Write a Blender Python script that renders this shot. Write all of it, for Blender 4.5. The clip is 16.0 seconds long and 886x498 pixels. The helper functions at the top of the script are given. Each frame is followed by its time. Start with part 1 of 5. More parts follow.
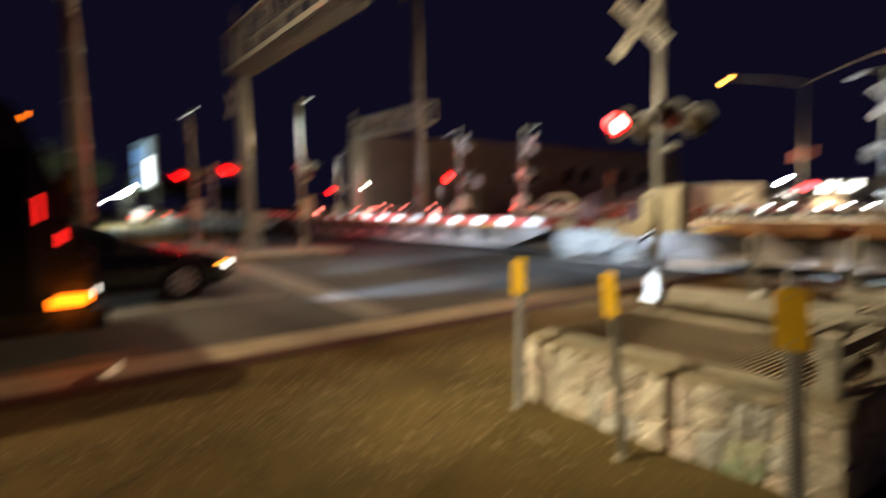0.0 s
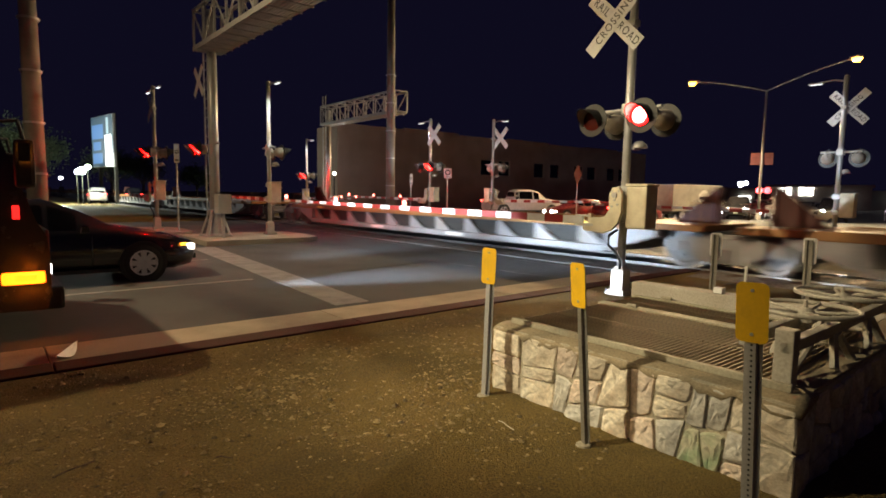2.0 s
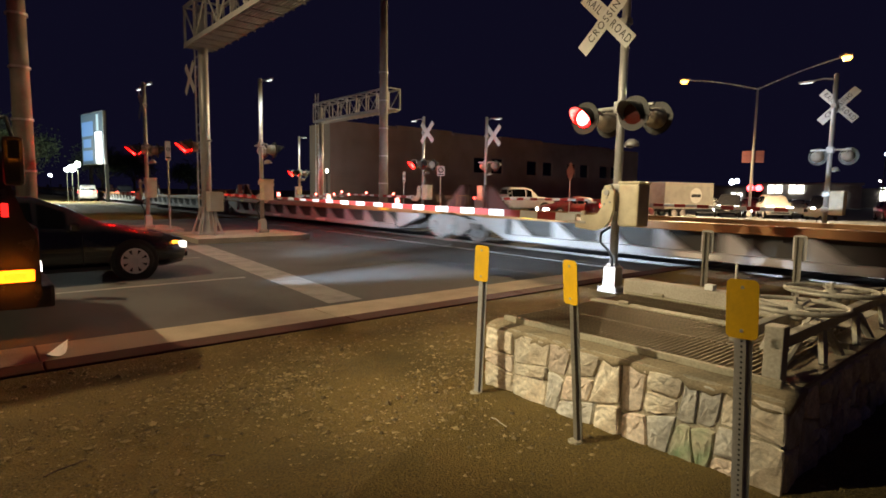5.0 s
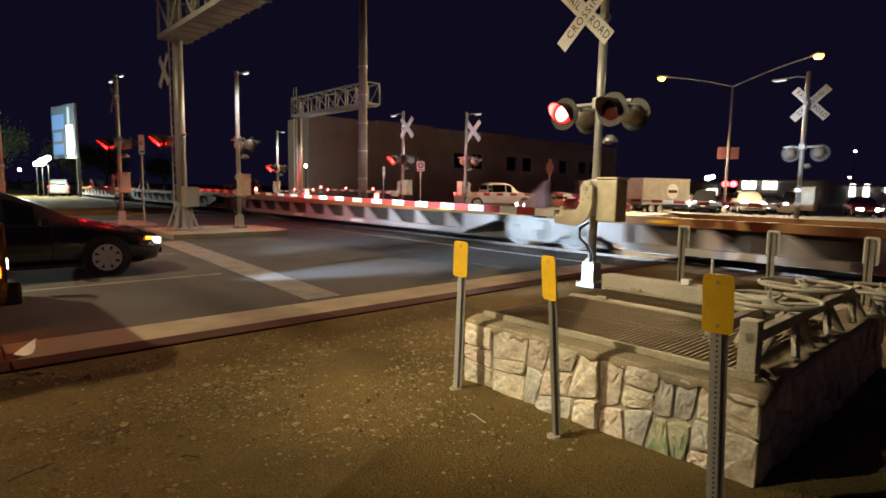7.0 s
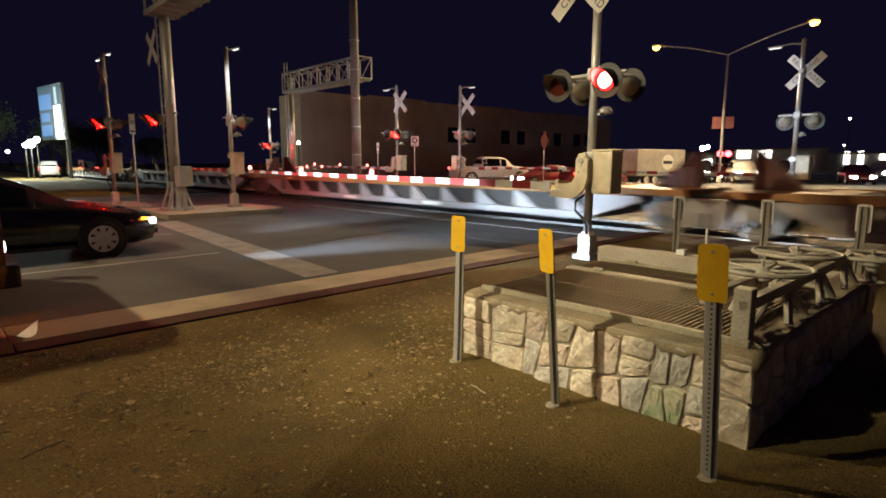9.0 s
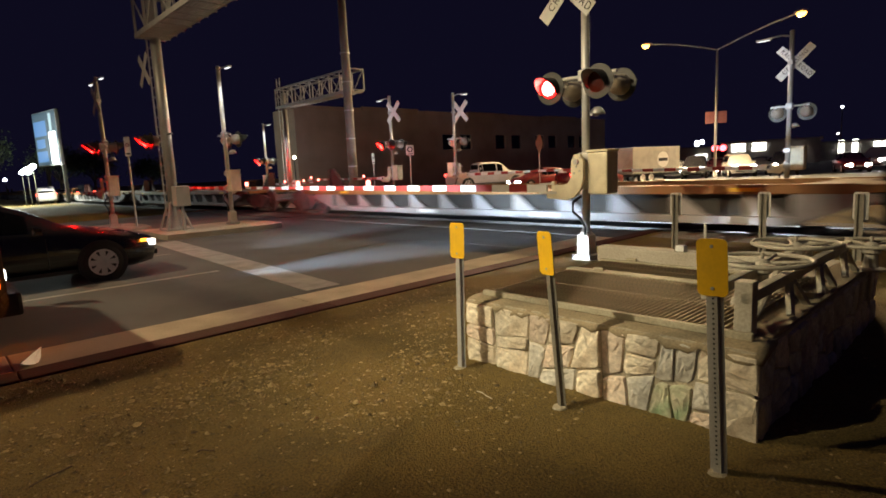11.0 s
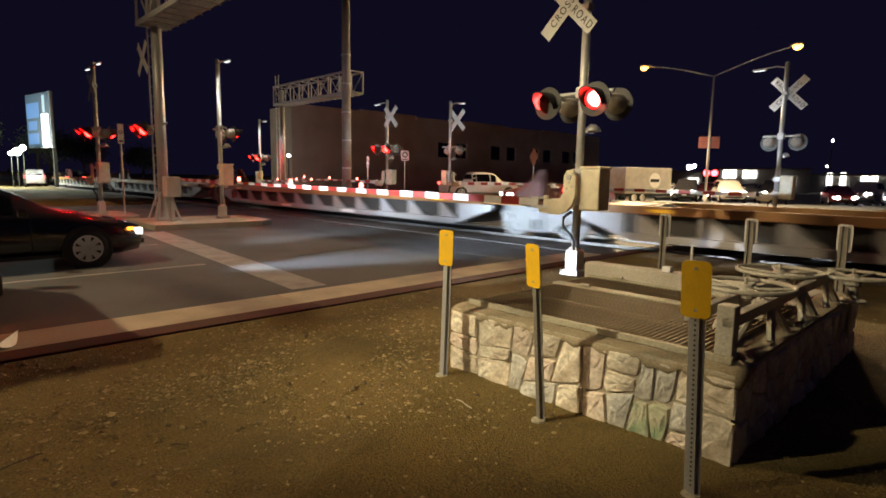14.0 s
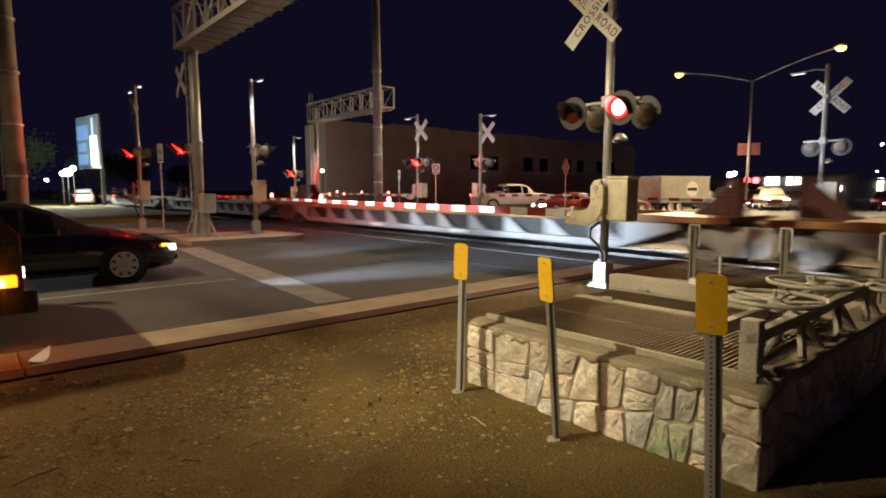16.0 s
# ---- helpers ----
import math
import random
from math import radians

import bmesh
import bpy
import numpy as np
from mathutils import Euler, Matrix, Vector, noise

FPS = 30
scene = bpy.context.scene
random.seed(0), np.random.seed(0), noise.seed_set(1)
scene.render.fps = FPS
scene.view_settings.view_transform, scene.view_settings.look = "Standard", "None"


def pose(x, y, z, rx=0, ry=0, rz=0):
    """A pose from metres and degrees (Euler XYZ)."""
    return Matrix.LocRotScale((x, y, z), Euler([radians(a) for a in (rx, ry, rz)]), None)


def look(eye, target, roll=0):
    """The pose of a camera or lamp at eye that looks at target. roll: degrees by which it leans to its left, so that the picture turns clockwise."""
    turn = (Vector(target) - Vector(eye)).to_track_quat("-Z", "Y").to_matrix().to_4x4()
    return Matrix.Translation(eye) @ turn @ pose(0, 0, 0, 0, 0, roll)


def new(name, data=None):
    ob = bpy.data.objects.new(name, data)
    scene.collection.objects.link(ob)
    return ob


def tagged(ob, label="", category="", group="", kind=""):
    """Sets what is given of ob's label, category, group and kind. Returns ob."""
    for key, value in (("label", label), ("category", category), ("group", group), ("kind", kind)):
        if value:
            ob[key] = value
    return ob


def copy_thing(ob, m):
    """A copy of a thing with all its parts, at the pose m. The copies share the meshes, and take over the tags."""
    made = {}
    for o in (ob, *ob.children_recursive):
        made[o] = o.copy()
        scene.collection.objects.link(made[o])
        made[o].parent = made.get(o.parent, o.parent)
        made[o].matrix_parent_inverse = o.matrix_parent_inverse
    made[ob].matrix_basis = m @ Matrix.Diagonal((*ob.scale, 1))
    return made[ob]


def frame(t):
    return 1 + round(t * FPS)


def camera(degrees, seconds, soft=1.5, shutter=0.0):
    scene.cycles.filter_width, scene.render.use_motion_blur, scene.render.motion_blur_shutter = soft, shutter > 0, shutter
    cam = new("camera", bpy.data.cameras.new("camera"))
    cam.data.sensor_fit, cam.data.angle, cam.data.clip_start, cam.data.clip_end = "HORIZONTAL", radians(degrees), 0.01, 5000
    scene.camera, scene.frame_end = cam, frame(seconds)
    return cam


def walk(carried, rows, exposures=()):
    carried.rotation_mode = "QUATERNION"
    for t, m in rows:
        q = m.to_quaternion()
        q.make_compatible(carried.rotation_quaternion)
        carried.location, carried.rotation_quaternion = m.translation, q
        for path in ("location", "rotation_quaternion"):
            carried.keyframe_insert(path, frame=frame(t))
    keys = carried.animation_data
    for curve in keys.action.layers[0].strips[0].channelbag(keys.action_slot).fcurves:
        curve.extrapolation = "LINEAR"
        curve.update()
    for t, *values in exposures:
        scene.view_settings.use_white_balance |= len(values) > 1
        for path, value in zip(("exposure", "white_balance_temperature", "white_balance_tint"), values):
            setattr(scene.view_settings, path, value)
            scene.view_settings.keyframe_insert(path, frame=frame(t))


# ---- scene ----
cam = camera(77.0, 16.0, soft=1.7, shutter=0.7)
PATH = [
    (-0.0333, (0.017, -0.034, 1.631), (0.048, 1.96, 1.502), -1.2),
    (0, (0.017, -0.034, 1.631), (-0.002, 1.96, 1.467), -1.2),
    (0.0333, (0.015, -0.036, 1.63), (-0.05, 1.958, 1.433), -1.25),
    (0.1, (0.012, -0.042, 1.628), (-0.008, 1.952, 1.470), -1.3),
    (0.5, (-0.006, -0.067, 1.616), (-0.032, 1.928, 1.479), -1.6),
    (1, (-0.012, -0.054, 1.609), (0.006, 1.941, 1.472), -0.4),
    (1.5, (-0.014, -0.038, 1.604), (0.042, 1.954, 1.431), 0.5),
    (2, (-0.016, -0.037, 1.604), (0.081, 1.951, 1.408), 0.9),
    (2.5, (-0.012, -0.054, 1.604), (0.1, 1.932, 1.403), 0.9),
    (3, (-0.008, -0.047, 1.604), (0.11, 1.939, 1.401), 0.9),
    (3.5, (-0.014, -0.038, 1.601), (0.105, 1.948, 1.398), 0.9),
    (4, (-0.027, -0.041, 1.606), (0.092, 1.945, 1.403), 0.9),
    (6.5, (0.012, -0.031, 1.598), (0.17, 1.951, 1.385), 0.9),
    (7, (0.001, -0.012, 1.602), (0.193, 1.967, 1.383), 1.0),
    (7.5, (-0.004, -0.006, 1.597), (0.213, 1.969, 1.371), 1.0),
    (8, (-0.004, -0.025, 1.602), (0.227, 1.947, 1.364), 0.9),
    (8.5, (-0.008, -0.037, 1.601), (0.221, 1.932, 1.338), 0.6),
    (9, (-0.019, -0.043, 1.605), (0.188, 1.922, 1.298), -0.0),
    (11.5, (-0.011, -0.05, 1.606), (0.201, 1.919, 1.328), -2.9),
    (12, (-0.001, -0.042, 1.596), (0.226, 1.923, 1.297), -2.3),
    (12.5, (0.011, -0.035, 1.592), (0.248, 1.926, 1.279), -2.0),
    (13, (-0.002, -0.035, 1.597), (0.267, 1.92, 1.272), -0.6),
    (13.5, (-0.022, -0.053, 1.601), (0.237, 1.91, 1.321), 0.5),
    (14, (-0.012, -0.057, 1.602), (0.235, 1.911, 1.347), 0.9),
    (14.5, (0.035, -0.058, 1.605), (0.265, 1.914, 1.363), 0.9),
    (15, (0.11, -0.045, 1.607), (0.315, 1.931, 1.372), 0.7),
    (15.5, (0.15, -0.033, 1.608), (0.336, 1.945, 1.38), 0.6),
    (16, (0.146, -0.017, 1.608), (0.27, 1.968, 1.396), -0.1),
]
walk(cam, [(t, look(eye, target, roll)) for t, eye, target, roll in PATH])

# ---- world, lamps ----
world = bpy.data.worlds.new("night_sky")
scene.world = world
world.use_nodes = True
wn = world.node_tree.nodes["Background"]
wn.inputs[0].default_value = (0.0036, 0.0031, 0.0105, 1)
wn.inputs[1].default_value = 1.0
scene.view_settings.exposure = 0.16

ANGLE = 37.0                       # the road's bearing; a runs along it, b across it to the far side
ROAD = pose(0, 0, 0, 0, 0, ANGLE)
TRACK_A, SPEED = 12.75, 12.35       # the track's middle line and the train's speed
SODIUM = (1.0, 0.70, 0.36)


def at(a, b, z=0.0, turn=0.0):
    return ROAD @ pose(a, b, z, 0, 0, turn)


def lamp(kind, name, m, power, color, size=0.2, angle=60, blend=0.3):
    data = bpy.data.lights.new(name, kind)
    data.energy, data.color = power, color
    if kind == "SPOT":
        data.spot_size, data.spot_blend, data.shadow_soft_size = radians(angle), blend, size
    else:
        data.shadow_soft_size = size
    ob = new(name, data)
    ob.matrix_world = m
    return ob


def spot(name, p, q, power, color, angle=60, size=0.05, blend=0.4):
    return lamp("SPOT", name, look(ROAD @ Vector(p), ROAD @ Vector(q)), power, color, size, angle, blend)


WARM = (1.0, 0.84, 0.55)
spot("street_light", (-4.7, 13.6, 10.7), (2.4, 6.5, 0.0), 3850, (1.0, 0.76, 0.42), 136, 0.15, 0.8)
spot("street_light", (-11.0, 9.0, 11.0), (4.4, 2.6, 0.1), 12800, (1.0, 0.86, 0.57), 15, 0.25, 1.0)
for x, y, power in ((21.1, 42.2, 30000), (26.5, 33.7, 9000)):
    lamp("SPOT", "street_light", look((x, y, 9.9), (x - 4, y - 5, 0)), power, SODIUM, 0.25, 150, 0.6)
# extra narrow beam from the same unseen lamp, added to brighten the near mast
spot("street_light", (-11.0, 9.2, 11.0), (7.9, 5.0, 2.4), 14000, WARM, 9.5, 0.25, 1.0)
spot("headlight", (0.72, 7.5, 0.70), (7.9, 5.0, 0.18), 5200, (0.78, 0.88, 1.0), 9, 0.04, 1.0)
for y0, y1, a0, power in ((9.4, 8.2, 0.72, 13000), (11.0, 10.4, 3.25, 3600), (12.35, 14.0, 3.25, 3000)):
    spot("headlight", (a0, y0, 0.72), (14.0, y1, 0.95 if a0 < 1 else 1.3), power, (0.66, 0.83, 1.0), 30, 0.10, 1.0)
# extra wide beam added at the sedan's lamp, tilted up to brighten the masts
spot("headlight", (3.2, 11.0, 0.75), (15.0, 17.5, 2.6), 4200, (0.78, 0.88, 1.0), 50, 0.10, 1.0)
# white luminaires on the arms at the mast tops
for a, b, z, power in ((7.55, 17.5, 4.9, 150), (16.6, 21.8, 4.85, 190), (19.0, 5.93, 4.9, 60), (16.2, 32.4, 4.7, 190)):
    lamp("SPOT", "mast_top_light", look(ROAD @ Vector((a, b, z)), ROAD @ Vector((a + 0.6, b, 0.0))), power, (0.9, 0.95, 1.0), 0.1, 155, 0.5)
lamp("POINT", "flood_light", pose(-33.4, 57.0, 3.7), 4200, (0.9, 1.0, 0.88), 0.3)
lamp("POINT", "yard_light", pose(-6.6, 49.5, 3.6), 220, (0.85, 0.9, 1.0), 0.2)


# ---- materials ----
MATS = {}


def mat(name, base, rough=0.6, metal=0.0, vary=0.25, scale=6.0, bump=0.15, fine=60.0, dirt=None, dirt_amount=0.4, piece=0.0, coat=0.0, relief=0.01):
    """A surface with grain at two scales, stains of a second colour and fine relief; piece: how far alike pieces differ."""
    if name in MATS:
        return MATS[name]
    m = bpy.data.materials.new(name)
    m.use_nodes = True
    nt = m.node_tree
    n, l = nt.nodes, nt.links
    bsdf = n["Principled BSDF"]
    co = n.new("ShaderNodeTexCoord")
    big, small = n.new("ShaderNodeTexNoise"), n.new("ShaderNodeTexNoise")
    big.inputs["Scale"].default_value, big.inputs["Detail"].default_value = scale, 6
    small.inputs["Scale"].default_value, small.inputs["Detail"].default_value = fine, 4
    for t in (big, small):
        l.new(co.outputs["Object"], t.inputs["Vector"])
    mix = n.new("ShaderNodeMix")
    mix.data_type = "RGBA"
    d = dirt or tuple(c * 0.45 for c in base)
    mix.inputs[6].default_value, mix.inputs[7].default_value = (*base, 1), (*d, 1)
    ramp = n.new("ShaderNodeMapRange")
    ramp.inputs[1].default_value, ramp.inputs[2].default_value = 0.42, 0.75
    ramp.inputs[3].default_value, ramp.inputs[4].default_value = 0.0, dirt_amount
    l.new(big.outputs[0], ramp.inputs[0])
    l.new(ramp.outputs[0], mix.inputs[0])
    hsv = n.new("ShaderNodeHueSaturation")
    val = n.new("ShaderNodeMapRange")
    val.inputs[1].default_value, val.inputs[2].default_value = 0.25, 0.75
    val.inputs[3].default_value, val.inputs[4].default_value = 1 - vary, 1 + vary
    l.new(small.outputs[0], val.inputs[0])
    out = val.outputs[0]
    if piece:
        info, pr, mul = n.new("ShaderNodeObjectInfo"), n.new("ShaderNodeMapRange"), n.new("ShaderNodeMath")
        pr.inputs[3].default_value, pr.inputs[4].default_value = 1 - piece, 1 + piece
        mul.operation = "MULTIPLY"
        l.new(info.outputs["Random"], pr.inputs[0])
        l.new(pr.outputs[0], mul.inputs[0])
        l.new(out, mul.inputs[1])
        out = mul.outputs[0]
    l.new(out, hsv.inputs["Value"])
    l.new(mix.outputs[2], hsv.inputs["Color"])
    l.new(hsv.outputs[0], bsdf.inputs["Base Color"])
    rr = n.new("ShaderNodeMapRange")
    rr.inputs[3].default_value, rr.inputs[4].default_value = max(0.02, rough - 0.12), min(1, rough + 0.12)
    l.new(big.outputs[0], rr.inputs[0])
    l.new(rr.outputs[0], bsdf.inputs["Roughness"])
    bsdf.inputs["Metallic"].default_value = metal
    bsdf.inputs["Coat Weight"].default_value = coat
    if bump:
        b = n.new("ShaderNodeBump")
        b.inputs["Strength"].default_value, b.inputs["Distance"].default_value = bump, relief
        l.new(small.outputs[0], b.inputs["Height"])
        l.new(b.outputs[0], bsdf.inputs["Normal"])
    MATS[name] = m
    return m


def glow(name, color, strength):
    if name not in MATS:
        m = bpy.data.materials.new(name)
        m.use_nodes = True
        b = m.node_tree.nodes["Principled BSDF"]
        b.inputs["Base Color"].default_value = (0.05, 0.05, 0.05, 1)
        b.inputs["Emission Color"].default_value = (*color, 1)
        b.inputs["Emission Strength"].default_value = strength
        MATS[name] = m
    return MATS[name]


def glass(name, color=(1, 1, 1), rough=0.02):
    if name not in MATS:
        m = bpy.data.materials.new(name)
        m.use_nodes = True
        b = m.node_tree.nodes["Principled BSDF"]
        b.inputs["Base Color"].default_value = (*color, 1)
        b.inputs["Transmission Weight"].default_value = 1.0
        b.inputs["Roughness"].default_value = rough
        b.inputs["IOR"].default_value = 1.45
        MATS[name] = m
    return MATS[name]


DIRT = mat("dirt", (0.195, 0.130, 0.030), 0.95, vary=0.55, scale=1.1, bump=0.9, fine=75, dirt=(0.095, 0.070, 0.020), dirt_amount=0.85, relief=0.03)
ASPHALT = mat("asphalt", (0.098, 0.103, 0.108), 0.8, vary=0.45, scale=0.45, bump=0.6, fine=80, dirt=(0.050, 0.052, 0.055), dirt_amount=0.85)
PANEL = mat("crossing_panel_concrete", (0.10, 0.10, 0.10), 0.7, vary=0.3, scale=1.2, bump=0.3, dirt=(0.03, 0.03, 0.03), dirt_amount=0.8, piece=0.2)
CONCRETE = mat("concrete", (0.42, 0.38, 0.31), 0.85, vary=0.2, scale=1.5, bump=0.4, fine=70, dirt=(0.24, 0.20, 0.15), dirt_amount=0.6, piece=0.1)
KERB = mat("kerb_concrete", (0.56, 0.50, 0.38), 0.85, vary=0.2, scale=1.2, bump=0.4, fine=70, dirt=(0.25, 0.20, 0.15), dirt_amount=0.7, piece=0.1)
PAINT = mat("worn_road_paint", (0.30, 0.30, 0.29), 0.7, vary=0.25, scale=3, bump=0.3, dirt=(0.16, 0.16, 0.16), dirt_amount=0.75)
STONE = mat("quarry_stone", (0.70, 0.63, 0.50), 0.85, vary=0.3, scale=5, bump=0.8, fine=32, dirt=(0.34, 0.24, 0.15), dirt_amount=0.75, piece=0.25)
STONE_GREY = mat("grey_quarry_stone", (0.58, 0.56, 0.50), 0.85, vary=0.3, scale=6, bump=0.8, fine=32, dirt=(0.27, 0.24, 0.19), dirt_amount=0.8, piece=0.25)
STONE_ROSE = mat("rose_quarry_stone", (0.62, 0.51, 0.41), 0.85, vary=0.3, scale=5, bump=0.8, fine=32, dirt=(0.62, 0.55, 0.46), dirt_amount=0.8, piece=0.22)
STONE_GREEN = mat("paint_stained_stone", (0.52, 0.50, 0.36), 0.85, vary=0.25, scale=7, bump=0.6, fine=32, dirt=(0.10, 0.24, 0.11), dirt_amount=0.8)
MORTAR = mat("mortar", (0.42, 0.37, 0.27), 0.95, vary=0.3, scale=5, bump=0.6)
GALV = mat("galvanised_steel", (0.48, 0.48, 0.47), 0.42, 0.35, vary=0.12, scale=5, bump=0.08, dirt=(0.33, 0.32, 0.30))
WHITE_METAL = mat("aluminium_paint", (0.62, 0.61, 0.57), 0.45, 0.3, vary=0.1, scale=3, bump=0.05, dirt=(0.4, 0.37, 0.3), dirt_amount=0.5)
CREAM = mat("cream_enamel", (0.72, 0.66, 0.48), 0.45, 0.0, vary=0.1, scale=4, bump=0.06, dirt=(0.4, 0.33, 0.2), dirt_amount=0.5)
YELLOW = mat("yellow_sign_sheeting", (0.80, 0.47, 0.01), 0.5, vary=0.05, scale=8, bump=0.02, dirt=(0.55, 0.32, 0.02), dirt_amount=0.4)
POST_STEEL = mat("dull_post_steel", (0.26, 0.24, 0.20), 0.5, 0.4, vary=0.2, bump=0.1)
SIGN_BACK = mat("aluminium_sign", (0.75, 0.74, 0.70), 0.4, 0.2, vary=0.1, bump=0.03)
WHITE_SHEET = mat("white_sign_sheeting", (0.72, 0.72, 0.70), 0.5, vary=0.06, scale=6, bump=0.02, dirt=(0.5, 0.48, 0.42))
BLACK = mat("black_paint", (0.015, 0.015, 0.016), 0.5, vary=0.2, bump=0.05)
RED_SHEET = mat("red_reflective_tape", (0.32, 0.022, 0.015), 0.45, vary=0.08, bump=0.02)
HOOD = mat("flasher_hood_paint", (0.024, 0.022, 0.018), 0.45, vary=0.2, bump=0.05)
BACKS = mat("flasher_back_paint", (0.42, 0.38, 0.32), 0.5, vary=0.1, bump=0.05)
RED_LIT = glow("red_lamp_lit", (1.0, 0.004, 0.004), 16.0)
RED_CORE = glow("red_lamp_core", (1.0, 0.045, 0.040), 90.0)
RED_FAR = glow("red_lamp_far", (1.0, 0.0010, 0.0008), 450.0)
LINING = mat("glow_catching_hood_lining", (0.42, 0.40, 0.38), 0.35, 0.5, vary=0.15, bump=0.05)
RED_DARK = mat("red_lens_unlit", (0.06, 0.010, 0.006), 0.2, vary=0.1, bump=0.05)
RUBBER = mat("rubber", (0.02, 0.02, 0.02), 0.75, vary=0.2, bump=0.2)
RUST = mat("weathered_rail_steel", (0.16, 0.10, 0.07), 0.7, 0.4, vary=0.3, bump=0.3)
RAIL_TOP = mat("polished_rail", (0.22, 0.21, 0.20), 0.5, 0.8, vary=0.1, bump=0.02)
BALLAST = mat("ballast", (0.22, 0.19, 0.16), 0.95, vary=0.6, scale=4, bump=1.0, fine=18)


# ---- mesh helpers ----
def link(name, me, material, parent=None, label="", m=None, smooth=False):
    ob = new(name, me)
    if material:
        me.materials.append(material)
    if smooth:
        for p in me.polygons:
            p.use_smooth = True
    if parent:
        ob.parent = parent
    if m is not None:
        ob.matrix_basis = m
    if label:
        ob["label"] = label
    return ob


def part(name, bm, material, parent=None, label="", m=None, smooth=False):
    me = bpy.data.meshes.new(name)
    bmesh.ops.recalc_face_normals(bm, faces=bm.faces[:])
    bm.to_mesh(me)
    bm.free()
    return link(name, me, material, parent, label, m, smooth)


def thing(name, m, label, category, group="", kind=""):
    ob = new(name)
    ob.empty_display_size = 0.2
    ob.matrix_world = m
    return tagged(ob, label, category, group, kind)


def box(x0, x1, y0, y1, z0, z1, bevel=0.0, bm=None, m=None):
    bm = bm or bmesh.new()
    v = bmesh.ops.create_cube(bm, size=1.0)["verts"]
    bmesh.ops.transform(bm, verts=v, matrix=Matrix.Translation(((x0 + x1) / 2, (y0 + y1) / 2, (z0 + z1) / 2)) @ Matrix.Diagonal((abs(x1 - x0), abs(y1 - y0), abs(z1 - z0), 1)))
    if bevel:
        es = list({e for w in v for e in w.link_edges})
        r = bmesh.ops.bevel(bm, geom=es, offset=bevel, segments=2, affect="EDGES", profile=0.6)
        v = list({w for f in r["faces"] for w in f.verts} | {w for w in v if w.is_valid})
    if m is not None:
        bmesh.ops.transform(bm, verts=[w for w in v if w.is_valid], matrix=m)
    return bm


def tube(p, q, r, r2=None, seg=14, bm=None, caps=True):
    bm = bm or bmesh.new()
    p, q = Vector(p), Vector(q)
    d = q - p
    v = bmesh.ops.create_cone(bm, cap_ends=caps, segments=seg, radius1=r, radius2=r if r2 is None else r2, depth=d.length)["verts"]
    bmesh.ops.transform(bm, verts=v, matrix=Matrix.Translation((p + q) / 2) @ d.to_track_quat("Z", "Y").to_matrix().to_4x4())
    return bm


def prism(points, y0, y1, axis="y", bm=None):
    """An outline in x and z (axis y) or in x and y (axis z), given thickness."""
    bm = bm or bmesh.new()
    f = (lambda u, w, t: (u, t, w)) if axis == "y" else (lambda u, w, t: (u, w, t)) if axis == "z" else (lambda u, w, t: (t, u, w))
    lo = [bm.verts.new(f(u, w, y0)) for u, w in points]
    hi = [bm.verts.new(f(u, w, y1)) for u, w in points]
    bm.faces.new(lo)
    bm.faces.new(hi[::-1])
    n = len(points)
    for i in range(n):
        bm.faces.new((lo[i], hi[i], hi[(i + 1) % n], lo[(i + 1) % n]))
    return bm


def lathe(profile, seg=20, bm=None, m=None):
    """A surface turned round z from (radius, height) pairs."""
    bm = bm or bmesh.new()
    rings = []
    for r, z in profile:
        rings.append([bm.verts.new((r * math.cos(6.28319 * i / seg), r * math.sin(6.28319 * i / seg), z)) for i in range(seg)])
    for lo, hi in zip(rings, rings[1:]):
        for i in range(seg):
            bm.faces.new((lo[i], lo[(i + 1) % seg], hi[(i + 1) % seg], hi[i]))
    if m is not None:
        bmesh.ops.transform(bm, verts=[v for r in rings for v in r], matrix=m)
    return bm


def swept(points, r, seg=8, bm=None):
    """A round bar along a line of points."""
    bm = bm or bmesh.new()
    pts = [Vector(p) for p in points]
    rings = []
    for i, p in enumerate(pts):
        d = (pts[min(i + 1, len(pts) - 1)] - pts[max(i - 1, 0)]).normalized()
        q = d.to_track_quat("Z", "Y")
        rings.append([bm.verts.new(p + q @ Vector((r * math.cos(6.28319 * k / seg), r * math.sin(6.28319 * k / seg), 0))) for k in range(seg)])
    for lo, hi in zip(rings, rings[1:]):
        for k in range(seg):
            bm.faces.new((lo[k], lo[(k + 1) % seg], hi[(k + 1) % seg], hi[k]))
    bm.faces.new(rings[0][::-1])
    bm.faces.new(rings[-1])
    return bm


def text_mesh(word, size):
    cu = bpy.data.curves.new("text", "FONT")
    cu.body, cu.size, cu.extrude, cu.align_x, cu.align_y = word, size, 0.001, "CENTER", "CENTER"
    cu.space_character = 1.22
    ob = bpy.data.objects.new("text", cu)
    me = bpy.data.meshes.new_from_object(ob)
    bpy.data.objects.remove(ob)
    bpy.data.curves.remove(cu)
    return me


# ---- ground, road, kerb ----
def hill(a, b):
    return 0.018 * noise.noise((a * 0.9, b * 0.9, 0)) + 0.008 * noise.noise((a * 4, b * 4, 3)) + 0.012 * noise.noise((a * 8, b * 8, 7)) + 0.007 * noise.noise((a * 19, b * 19, 5))


